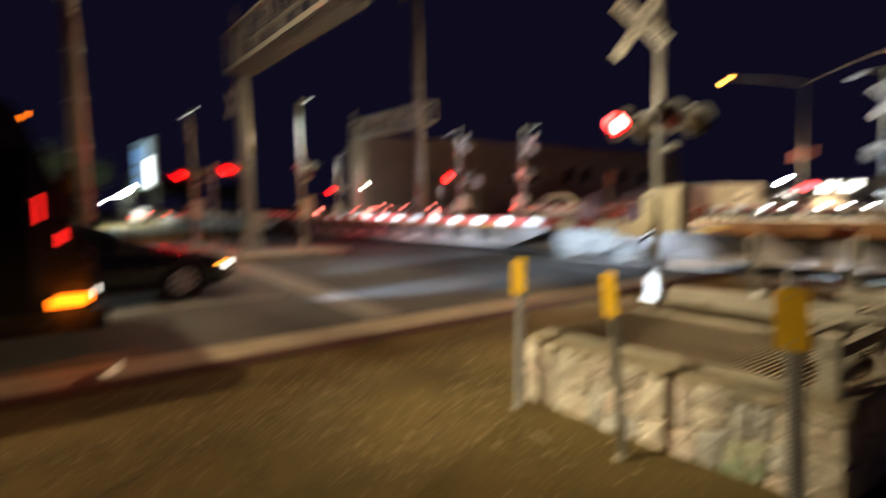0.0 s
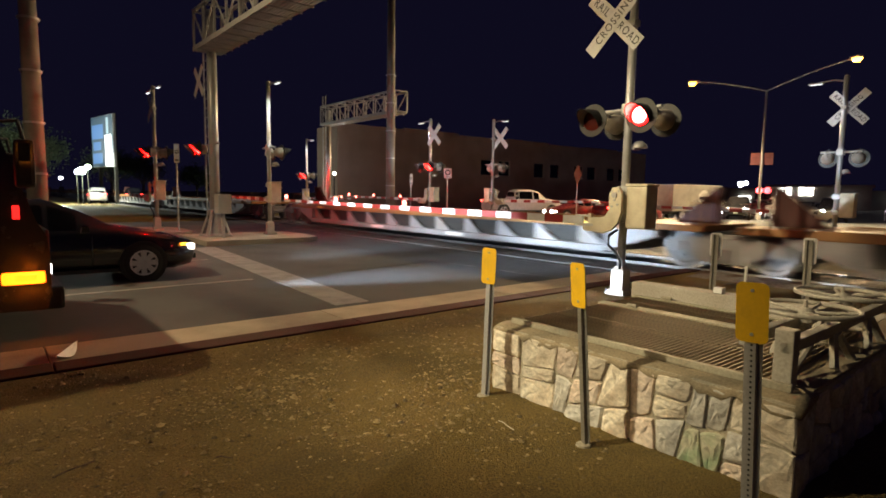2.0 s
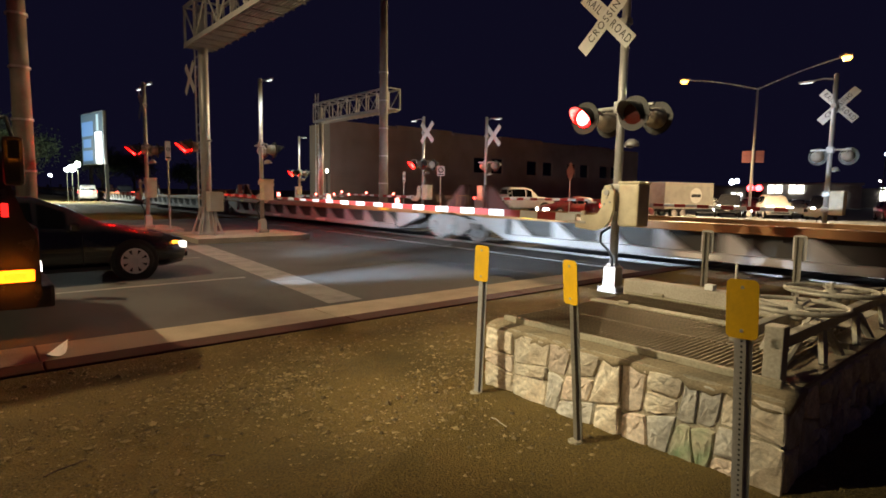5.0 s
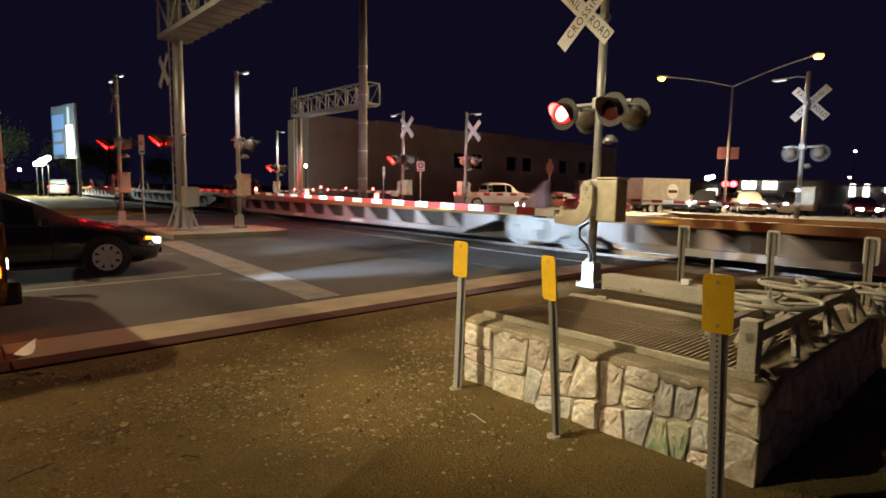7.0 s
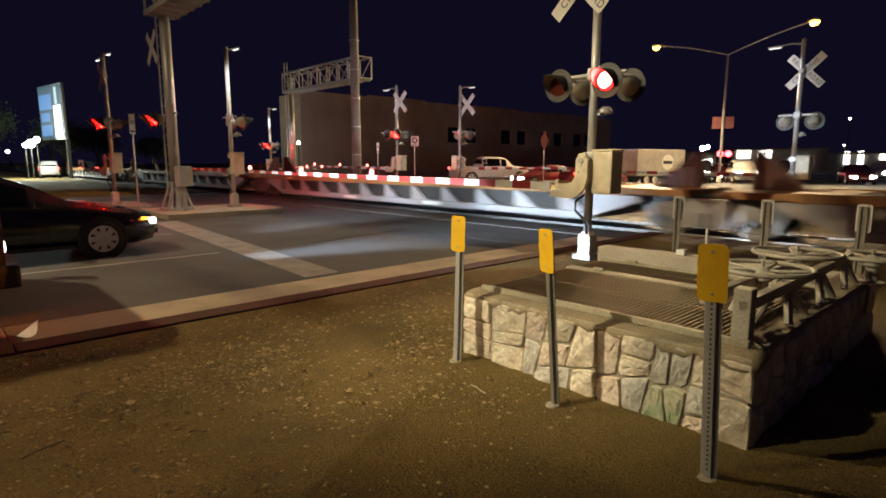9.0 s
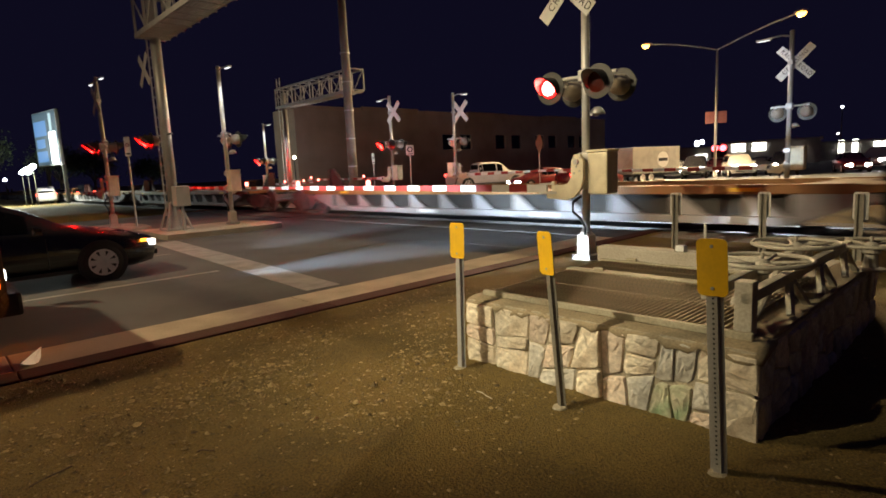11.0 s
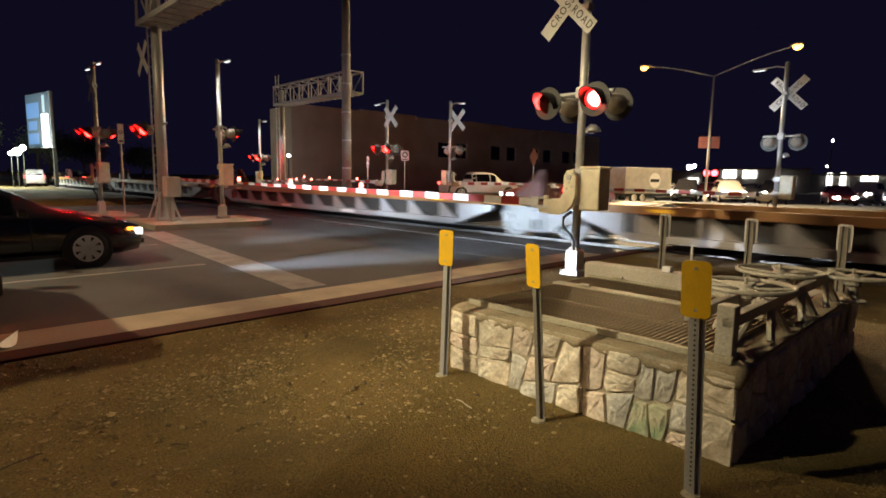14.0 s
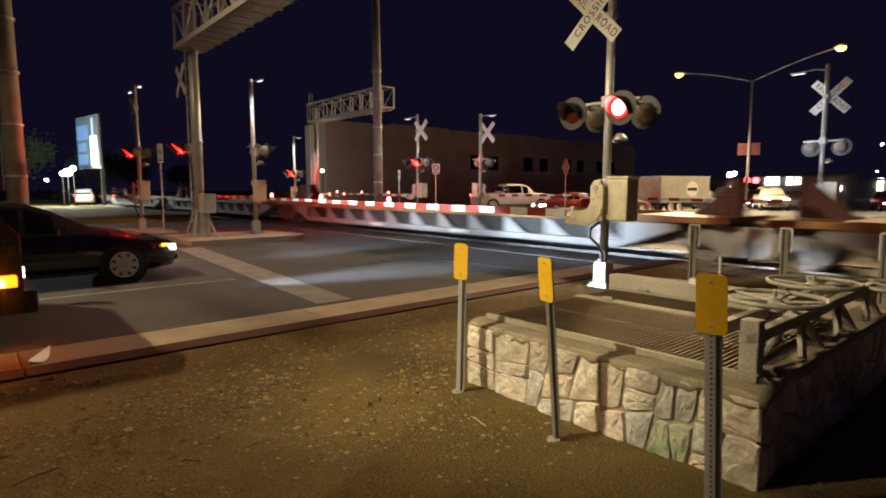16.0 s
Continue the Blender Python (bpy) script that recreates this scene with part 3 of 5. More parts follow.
def flasher_head(parent, y, z, face, phase, far, reach=0.28):
    """One round red lamp with its plate, hood and turning insert. face: -1 looks down the road, 1 the other way."""
    base = pose(face * reach, y, z, 0, 0, 0 if face < 0 else 180)
    plate = part("backplate", lathe([(0.0, 0.0), (0.255, 0.0), (0.258, 0.006), (0.255, 0.012), (0.0, 0.012)], 24, m=pose(0, 0, 0, 0, -90, 0)), HOOD, parent, "black round backing plate", m=base)
    prof = [(0.0, 0.24), (0.07, 0.235), (0.13, 0.19), (0.16, 0.10), (0.165, -0.008)]
    part("lamp_housing", lathe([(r, h) for r, h in prof], 20, m=pose(0.004, 0, 0, 0, 90, 0)), BACKS, plate, "pale domed lamp housing", smooth=True)
    bm = bmesh.new()
    seg = 16
    rows = []
    for i in range(seg + 1):
        an = math.radians(-30 + 240 * i / seg)
        y1, z1 = 0.168 * math.cos(an), 0.168 * math.sin(an)
        depth = 0.05 + 0.27 * max(0.0, (math.sin(an) + 0.5) / 1.5)
        rows.append((bm.verts.new((-0.012, y1, z1)), bm.verts.new((-0.012 - depth, y1 * 0.97, z1 * 0.97 - 0.02)), bm.verts.new((-0.012, y1 * 1.03, z1 * 1.03)), bm.verts.new((-0.012 - depth, y1, z1 - 0.02))))
    for p, q in zip(rows, rows[1:]):
        bm.faces.new((p[0], q[0], q[1], p[1]))
        bm.faces.new((p[2], p[3], q[3], q[2]))
        bm.faces.new((p[1], q[1], q[3], p[3]))
    part("hood", bm, HOOD, plate, "black visor hood")
    # pale lining added inside the black hood so that the lamp's glow spreads
    bm = bmesh.new()
    for i in range(seg):
        q = []
        for an in (math.radians(-28 + 236 * i / seg), math.radians(-28 + 236 * (i + 1) / seg)):
            y1, z1 = 0.164 * math.cos(an), 0.164 * math.sin(an)
            depth = 0.04 + 0.265 * max(0.0, (math.sin(an) + 0.5) / 1.5)
            q.append(((-0.014, y1, z1), (-0.012 - depth, y1 * 0.965, z1 * 0.965 - 0.02)))
        bm.faces.new([bm.verts.new(v) for v in (q[0][0], q[0][1], q[1][1], q[1][0])])
    part("hood_lining", bm, LINING, plate, "pale hood lining added to catch the lamp glow")
    if phase is None:
        part("lens", lathe([(0.0, 0.025), (0.08, 0.02), (0.15, 0.0), (0.15, -0.006)], 20, m=pose(-0.016, 0, 0, 0, -90, 0)), RED_DARK, plate, "unlit dark red lens")
        return
    insert = new("lamp_insert")
    insert.parent = plate
    insert.matrix_basis = pose(-0.022, 0, 0)
    if far:
        part("lens", lathe([(0.0, 0.05), (0.09, 0.04), (0.150, 0.006), (0.150, 0.001)], 20, m=pose(0, 0, 0, 0, -90, 0)), RED_FAR, insert, "glowing red lens")
    else:
        part("lens", lathe([(0.118, 0.046), (0.138, 0.026), (0.150, 0.004), (0.150, 0.001)], 24, m=pose(0, 0, 0, 0, -90, 0)), RED_LIT, insert, "glowing red lens")
        part("lens_core", lathe([(0.0, 0.072), (0.05, 0.069), (0.092, 0.058), (0.118, 0.046), (0.118, 0.040)], 24, m=pose(0, 0, 0, 0, -90, 0)), RED_CORE, insert, "white-hot lens middle")
    part("lens_back", lathe([(0.0, 0.02), (0.08, 0.016), (0.15, 0.004), (0.163, 0.0), (0.163, -0.002), (0.0, -0.002)], 24, m=pose(0, 0, 0, 0, 90, 0)), RED_DARK, insert, "dark red lens")
    FLASHERS.append((insert, phase))


def crossbuck(parent, x, z, face, letters=True, y=0.0):
    for k, (words, spin) in enumerate(((("RAIL", "ROAD"), -45), (("CROSSING",), 45))):
        m = pose(x - 0.012 * k * (1 if face < 0 else -1), y, z, 0, 0, 0) @ (Matrix() if face < 0 else pose(0, 0, 0, 0, 0, 180)) @ pose(0, 0, 0, -spin, 0, 0)
        blade = part("crossbuck_blade", box(-0.002, 0.002, -0.61, 0.61, -0.115, 0.115, 0), WHITE_SHEET, parent, "white crossbuck board with black lettering", m=m)
        if letters:
            for n, word in enumerate(words):
                side = 0.0 if len(words) == 1 else (0.345 if n == 0 else -0.345)
                t = link("lettering", text_mesh(word, 0.175), BLACK, blade, "black capital letters")
                t.matrix_basis = Matrix.Translation((-0.0045, side, 0)) @ Matrix(((0, 0, -1, 0), (-1, 0, 0, 0), (0, 1, 0, 0), (0, 0, 0, 1))) @ Matrix.Diagonal((0.86, 1.0, 1, 1))


def gate_arm(parent, length, z, side, x, lights):
    """Striped arm from the mechanism towards side * y, its stripes 0.406 m long."""
    arm = new("gate_arm")
    arm.parent = parent
    arm["label"] = "horizontal crossing gate arm with red and white stripes"
    arm.matrix_basis = pose(x, side * 0.62, z, side * 0.55, 0, 0)
    n = int(length / 0.406)
    for i in range(n):
        h = 0.066 - 0.030 * i / n
        y0, y1 = side * i * 0.406, side * (i + 1) * 0.406 - side * 0.001
        part("stripe", box(-0.02, 0.02, y0, y1, -h, h), RED_SHEET if i % 2 else WHITE_SHEET, arm)
    for y in lights:
        part("arm_lamp", lathe([(0.0, 0.13), (0.04, 0.12), (0.055, 0.07), (0.05, 0.0)], 12), MATS["arm_glow"], arm, "small red gate arm lamp", m=pose(0, side * y, 0.06))
    return arm


glow("arm_glow", (1.0, 0.16, 0.12), 9.0)


def crossing_mast(a, b, base_z, face, height, x_height, arm=None, letters=False, far=True, lamp_z=2.82, out=0.38, lean=0.0, both=True, side=1, arm_lights=(), arm_x=-0.22, tops=(), xface=None, xoff=None, xy=0.0, reach=0.28):
    """A pole with crossbuck, crossarm of red flashers, bell and, if arm, a gate to the side. Local x runs along the road."""
    t = thing("crossing_signal", at(a, b, base_z) @ pose(0, 0, 0, 0, lean, 0), "silver level crossing signal mast with crossbuck and red flashers", "crossing signal", "crossing signals")
    part("foundation", lathe([(0.0, 0.0), (0.24, 0.0), (0.24, 0.03), (0.0, 0.03)], 4, m=pose(0, 0, 0, 0, 0, 45)), WHITE_METAL, t)
    part("base_casting", lathe([(0.21, 0.03), (0.20, 0.07), (0.155, 0.10), (0.15, 0.40), (0.10, 0.44), (0.09, 0.46)], 4, m=pose(0, 0, 0, 0, 0, 45)), WHITE_METAL, t)
    for sx in (-0.17, 0.17):
        for sy in (-0.17, 0.17):
            part("anchor_bolt", tube((sx * 0.92, sy * 0.92, 0.0), (sx * 0.92, sy * 0.92, 0.09), 0.014, seg=8), GALV, t)
    part("pole", tube((0, 0, 0.4), (0, 0, height), 0.064, seg=20), GALV, t, smooth=True)
    part("pole_cap", lathe([(0.07, -0.02), (0.07, 0.01), (0.04, 0.045), (0.0, 0.05)], 14, m=pose(0, 0, height)), GALV, t)
    for s in tops:
        part("top_arm", swept([(0, 0, height - 0.12), (0, s * 0.3, height - 0.06), (0, s * 0.75, height - 0.09)], 0.022, 8), GALV, t)
        part("top_lamp", box(-0.05, 0.05, s * 0.55, s * 0.95, height - 0.13, height - 0.075, 0.015), WHITE_METAL, t)
        part("top_lamp_glass", box(-0.04, 0.04, s * 0.60, s * 0.90, height - 0.142, height - 0.131), glow("led_glass", (0.9, 0.95, 1.0), 1.6), t, "white lit lamp glass")
    if x_height:
        crossbuck(t, face * 0.085 if xoff is None else xoff, x_height, xface or face, letters, xy)
        part("sign_bracket", box(-0.08, 0.08, -0.07, 0.07, x_height - 0.05, x_height + 0.05, 0.01), GALV, t)
    if lamp_z:
        part("crossarm", tube((0, -out - 0.12, lamp_z + 0.17), (0, out + 0.12, lamp_z + 0.17), 0.028, seg=10), GALV, t)
        part("junction_box", box(-0.09, 0.09, -0.09, 0.09, lamp_z + 0.08, lamp_z + 0.26, 0.02), GALV, t)
        for f in ((face, -face) if both else (face,)):
            for k, y in enumerate((out, -out)):
                ph = k if f == -1 else 1 - k
                part("lamp_bracket", tube((0, y, lamp_z + 0.17), (f * 0.2, y, lamp_z + 0.05), 0.022, seg=8), GALV, t)
                flasher_head(t, y, lamp_z, f, ph, far, reach)
        part("bell", lathe([(0.0, 0.11), (0.05, 0.105), (0.10, 0.06), (0.13, 0.0), (0.125, -0.005), (0.0, 0.02)], 18, m=pose(0.18, -0.1, lamp_z - 0.42)), GALV, t, "round warning bell", smooth=True)
        part("bell_bracket", box(0.0, 0.2, -0.12, -0.08, lamp_z - 0.46, lamp_z - 0.43), GALV, t)
    if arm:
        s = side
        part("gate_mechanism", box(-0.12, 0.22, -s * 0.45, -s * 0.10, 1.08, 1.74, 0.03), CREAM, t, "cream steel gate motor housing")
        part("mechanism_lid", box(-0.135, 0.235, -s * 0.465, -s * 0.085, 1.742, 1.78, 0.012), CREAM, t)
        part("mast_clamp", box(-0.10, 0.10, -0.095, 0.095, 1.15, 1.3, 0.015), GALV, t)
        part("mast_clamp", box(-0.10, 0.10, -0.095, 0.095, 1.6, 1.74, 0.015), GALV, t)
        pts = [(-s * 0.10, 1.62), (-s * 0.04, 1.72), (s * 0.06, 1.72), (s * 0.12, 1.62), (s * 0.12, 1.36), (s * 0.18, 1.26), (s * 0.28, 1.235), (s * 0.44, 1.235), (s * 0.44, 1.30), (s * 0.50, 1.30), (s * 0.50, 1.10), (s * 0.60, 1.10), (s * 0.60, 1.02), (s * 0.22, 0.985), (s * 0.06, 1.04), (-s * 0.05, 1.16), (-s * 0.10, 1.32)]
        support = part("arm_support", prism(pts, arm_x - 0.03, arm_x + 0.03, "x"), CREAM, t, "curved cream steel arm support")
        part("support_boss", tube((arm_x - 0.055, s * 0.02, 1.60), (arm_x + 0.2, s * 0.02, 1.60), 0.045, seg=14), GALV, support)
        for dy, dz in ((-0.05, 1.66), (0.07, 1.66), (0.02, 1.52), (0.06, 1.42), (-0.04, 1.45)):
            part("support_bolt", tube((arm_x - 0.045, s * dy, dz), (arm_x - 0.03, s * dy, dz), 0.015, seg=8), GALV, support)
        part("arm_clamp", box(arm_x - 0.04, arm_x + 0.04, s * 0.40, s * 0.75, 1.09, 1.13, 0.004), WHITE_METAL, t)
        part("arm_clamp", box(arm_x - 0.04, arm_x + 0.04, s * 0.46, s * 0.75, 1.24, 1.27, 0.004), WHITE_METAL, t)
        part("cable", swept([(0.0, s * 0.1, 1.04), (-0.14, s * 0.16, 0.95), (-0.18, s * 0.14, 0.80), (-0.14, 0.02, 0.68), (-0.12, -s * 0.05, 0.55), (-0.13, -s * 0.06, 0.42)], 0.022, 8), RUBBER, t, "black flexible cable", smooth=True)
        gate_arm(t, arm, 1.18, s, arm_x, arm_lights)
    return t


crossing_mast(7.92, 5.02, 0.03, -1, 5.05, 4.27, 11.9, True, False, arm_lights=(5.1, 8.4, 11.7), lean=0.6, xoff=-0.33, xy=0.12, lamp_z=2.78, out=0.43, reach=0.34)
crossing_mast(7.55, 18.3, 0.15, 1, 5.05, 0, 4.6, lamp_z=2.75, both=False, arm_x=0.22, tops=(-1,))
crossing_mast(4.95, 22.3, 0.16, -1, 5.1, 4.35, 3.0, lamp_z=2.75, tops=(1, -1))
crossing_mast(16.6, 21.0, 0.15, -1, 4.95, 4.2, 7.0, lamp_z=2.72, tops=(1,), arm_lights=(1.5, 4.0, 6.6), xy=-0.38)
crossing_mast(18.8, 19.0, 0.15, 1, 4.95, 4.1, 6.5, lamp_z=2.72, arm_x=0.22, side=-1, tops=(-1,), both=False, xface=-1, xy=-0.38)
crossing_mast(16.2, 33.2, 0.03, -1, 4.9, 0, 6.0, lamp_z=2.6, side=-1, tops=(-1,), arm_lights=(2.0, 4.2, 5.8))
crossing_mast(19.0, 5.13, 0.03, 1, 5.06, 4.2, 8.0, letters=True, lamp_z=2.78, arm_x=0.22, tops=(1,), both=False, xface=-1, xoff=0.10, xy=-0.08)


def box_truss(t, x0, x1, y0, y1, z0, z1, bays, steel):
    """A cantilever of four chords with posts, diagonals and a grating walkway, from y0 to y1."""
    for x in (x0, x1):
        for z in (z0, z1):
            part("chord", box(x - 0.045, x + 0.045, y0, y1, z - 0.045, z + 0.045, 0.01), steel, t)
        for i in range(bays + 1):
            y = y0 + (y1 - y0) * i / bays
            part("upright", box(x - 0.03, x + 0.03, y - 0.03, y + 0.03, z0 + 0.046, z1 - 0.046), steel, t)
            if i < bays:
                ya, yb = (y, y0 + (y1 - y0) * (i + 1) / bays)
                za, zb = (z0, z1) if i % 2 else (z1, z0)
                part("diagonal", tube((x, ya, za), (x, yb, zb), 0.026, seg=6), steel, t)
    for i in range(bays + 1):
        y = y0 + (y1 - y0) * i / bays
        for z in (z0, z1):
            part("crosspiece", box(x0 + 0.046, x1 - 0.046, y - 0.025, y + 0.025, z - 0.025, z + 0.025), steel, t)
    for i in range(9):
        x = x0 + 0.06 + (x1 - x0 - 0.12) * i / 8
        part("walkway_slat", box(x - 0.028, x + 0.028, min(y0, y1), max(y0, y1), z0 - 0.10, z0 - 0.07), steel, t)
    for i in range(int(abs(y1 - y0) / 0.6)):
        y = min(y0, y1) + 0.3 + i * 0.6
        part("walkway_bearer", box(x0, x1, y - 0.02, y + 0.02, z0 - 0.13, z0 - 0.101), steel, t)
    part("walkway_edge", box(x0 - 0.05, x0 - 0.02, min(y0, y1), max(y0, y1), z0 - 0.11, z0 + 0.03), steel, t)


def cantilever(a, b, base_z, pole_h, arm_len, arm_z0, arm_z1, face, bays, xh, lamps):
    t = thing("cantilever_signal", at(a, b, base_z), "galvanised cantilever signal gantry with truss arm over the lanes", "signal gantry", "signal gantries")
    part("pole", tube((0, 0, 0.3), (0, 0, pole_h), 0.155, 0.145, 24), GALV, t, smooth=True)
    part("base_plate", box(-0.4, 0.4, -0.4, 0.4, 0, 0.05, 0.01), GALV, t)
    part("base_flare", lathe([(0.34, 0.05), (0.30, 0.10), (0.18, 0.60), (0.156, 0.9)], 8), GALV, t)
    for i in range(4):
        c, s = math.cos(i * 1.5708 + 0.78), math.sin(i * 1.5708 + 0.78)
        part("base_rib", tube((0.5 * c, 0.5 * s, 0.03), (0.18 * c, 0.18 * s, 0.85), 0.035, seg=6), GALV, t)
    box_truss(t, -0.42, 0.42, 0.3, -arm_len, arm_z0, arm_z1, bays, GALV)
    # ladder up the far side of the pole
    for y in (0.42, 0.80):
        part("ladder_rail", box(-0.02, 0.02, y - 0.02, y + 0.02, 0.4, pole_h + 1.0), GALV, t)
    for i in range(int((pole_h + 0.6) / 0.3)):
        part("ladder_rung", tube((0, 0.44, 0.5 + i * 0.3), (0, 0.78, 0.5 + i * 0.3), 0.012, seg=6), GALV, t)
    for z in (1.5, 3.2, 4.9):
        part("ladder_bracket", box(-0.02, 0.02, 0.15, 0.42, z - 0.02, z + 0.02), GALV, t)
    if xh:
        crossbuck(t, face * 0.24, xh, face, False, y=0.55)
    if lamps:
        part("crossarm", tube((0, -0.55, lamps + 0.17), (0, 0.95, lamps + 0.17), 0.03, seg=8), GALV, t)
        for k, y in enumerate((0.8, 0.25)):
            flasher_head(t, y, lamps, face, k, True, reach=0.36)
    if face < 0:
        for k, y in enumerate((-5.2, -6.0)):
            flasher_head(t, y, arm_z0 + 0.75, -1, k, True, reach=0.75)
    part("control_box", box(-0.2, 0.2, -0.95, -0.55, 0.75, 1.35, 0.02), WHITE_METAL, t)
    part("control_box_leg", box(-0.04, 0.04, -0.8, -0.7, 0.0, 0.75), GALV, t)
    return t


cantilever(5.78, 18.4, 0.15, 7.0, 7.6, 5.85, 6.95, -1, 8, 4.9, 2.75)
cantilever(18.2, 34.0, 0.03, 7.0, 8.3, 6.1, 7.2, 1, 8, 4.3, 0)


# ---- train of empty well cars ----
CAR_YELLOW = mat("well_car_yellow", (0.26, 0.12, 0.03), 0.6, 0.0, vary=0.2, scale=1.5, bump=0.1, dirt=(0.16, 0.07, 0.03), dirt_amount=0.8)
CAR_SIDE = mat("well_car_grey", (0.30, 0.30, 0.31), 0.6, 0.1, vary=0.2, scale=1.2, bump=0.1, dirt=(0.25, 0.2, 0.15), dirt_amount=0.7)
# dark red of the end braces: flasher light put into the colour
CAR_RED = mat("well_car_flasher_red", (0.06, 0.014, 0.010), 0.7, 0.0, vary=0.25, scale=1.5, bump=0.15)
TRUCK_STEEL = mat("cast_truck_steel", (0.24, 0.24, 0.24), 0.6, 0.4, vary=0.25, scale=3, bump=0.2, dirt=(0.12, 0.09, 0.07))
CAR_DARK = mat("plain_near_black", (0.035, 0.033, 0.03), 0.8, vary=0.3, bump=0.1)
UNIT = 20.4
WHEELS = []


def build_truck(parent, y):
    t = new("truck")
    t.parent = parent
    t.matrix_basis = pose(0, y, 0)
    t["label"] = "cast steel two-axle railway truck"
    wheel_prof = [(0.0, -0.03), (0.10, -0.06), (0.14, -0.01), (0.36, 0.0), (0.40, -0.045), (0.485, -0.05), (0.485, 0.05), (0.505, 0.055), (0.505, 0.085), (0.40, 0.08), (0.34, 0.03), (0.0, 0.05)]
    for dy in (-0.89, 0.89):
        bm = lathe(wheel_prof, 24, m=pose(-0.79, 0, 0, 0, 90, 0))
        lathe(wheel_prof, 24, bm=bm, m=pose(0.79, 0, 0, 0, -90, 0))
        tube((-0.8, 0, 0), (0.8, 0, 0), 0.085, seg=12, bm=bm)
        for s in (-1, 1):
            for k in range(6):
                c, q = math.cos(k * 1.047), math.sin(k * 1.047)
                tube((s * 0.78, 0.22 * c, 0.22 * q), (s * 0.832, 0.22 * c, 0.22 * q), 0.035, seg=8, bm=bm)
        w = part("wheelset", bm, TRUCK_STEEL, t, m=pose(0, dy, 0.57))
        WHEELS.append((w, dy))
    for s in (-1, 1):
        outline = [(-1.18, 0.46), (-1.18, 0.70), (-0.9, 0.76), (-0.42, 0.86), (0.42, 0.86), (0.9, 0.76), (1.18, 0.70), (1.18, 0.46), (0.78, 0.46), (0.42, 0.26), (-0.42, 0.26), (-0.78, 0.46)]
        part("side_frame", prism(outline, s * 0.93, s * 1.05, "x"), TRUCK_STEEL, t)
        for dy in (-0.89, 0.89):
            part("bearing_cap", tube((s * 1.05, dy, 0.57), (s * 1.13, dy, 0.57), 0.11, seg=14), TRUCK_STEEL, t)
        for dy in (-0.16, 0.0, 0.16):
            part("spring", tube((s * 1.07, dy, 0.30), (s * 1.07, dy, 0.58), 0.06, seg=10), TRUCK_STEEL, t)
    part("bolster", box(-1.1, 1.1, -0.2, 0.2, 0.55, 0.80, 0.02), TRUCK_STEEL, t)


def build_well_car():
    """One unit, its middle at the origin, y along the track, x across it."""
    t = thing("well_car", at(TRACK_A, 0, 0.0), "empty yellow well car with pale ribbed sides, passing fast", "railway car", "well cars")
    h = UNIT / 2
    for s in (-1, 1):
        part("top_sill", box(s * 1.20, s * 1.38, -h + 1.6, h - 1.6, 0.88, 1.06, 0.015), CAR_YELLOW, t, "yellow top sill")
        part("bottom_sill", box(s * 1.16, s * 1.42, -h + 2.6, h - 2.6, 0.30, 0.46, 0.015), CAR_SIDE, t)
        # near-black panel and pale sawtooth plates: the zigzag of rib shadows built as shapes
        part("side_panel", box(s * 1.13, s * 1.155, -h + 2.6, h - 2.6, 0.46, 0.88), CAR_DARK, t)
        n = 11
        for i in range(n):
            y = -h + 3.1 + (2 * h - 6.2) * i / (n - 1)
            part("gusset", prism([(y + 0.30, 0.462), (y + 0.30, 0.878), (y + 0.17, 0.878), (y - 0.42, 0.462)], s * 1.26, s * 1.32, "x"), CAR_SIDE, t)
        for e in (-1, 1):
            part("end_side_plate", prism([(e * (h - 2.6), 0.32), (e * (h - 2.6), 0.878), (e * (h - 1.3), 0.878), (e * (h - 1.3), 0.76)], s * 1.18, s * 1.36, "x"), CAR_SIDE, t)
            part("reflector", box(s * 1.382, s * 1.386, e * (h - 3.4) - 0.25, e * (h - 3.4) + 0.25, 0.93, 1.0), YELLOW, t)
            part("placard", box(s * 1.425, s * 1.43, e * 2.2 - 0.4, e * 2.2 + 0.4, 0.33, 0.43), WHITE_SHEET, t)
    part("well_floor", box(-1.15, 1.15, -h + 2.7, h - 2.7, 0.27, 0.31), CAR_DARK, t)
    for e in (-1, 1):
        part("end_platform", box(-1.30, 1.30, e * (h - 2.5), e * (h - 0.35), 0.90, 1.04, 0.02), CAR_YELLOW, t)
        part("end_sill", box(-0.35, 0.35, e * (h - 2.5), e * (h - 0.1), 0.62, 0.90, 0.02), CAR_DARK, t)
        part("well_end", box(-1.15, 1.15, e * (h - 2.62), e * (h - 2.52), 0.30, 1.0), CAR_SIDE, t)
        y0, y1 = e * (h - 0.55), e * (h - 1.6)
        part("end_brace", prism([(y0, 1.04), (y0, 1.86), (y0 - e * 0.12, 1.86), (y1, 1.04)], -0.05, 0.05, "x"), CAR_RED, t, "dark triangular end brace tinted with flasher red")
        part("brace_flange", box(-0.16, 0.16, y0 - e * 0.001, y0 + e * 0.05, 1.04, 1.86), CAR_RED, t)
        part("grab_iron", swept([(-1.25, e * (h - 0.5), 1.04), (-1.25, e * (h - 0.5), 1.5), (-0.85, e * (h - 0.5), 1.5), (-0.85, e * (h - 0.5), 1.04)], 0.02, 6), CAR_YELLOW, t)
    return t


TRAIN = []       # (unit, its middle's place along b at the start)


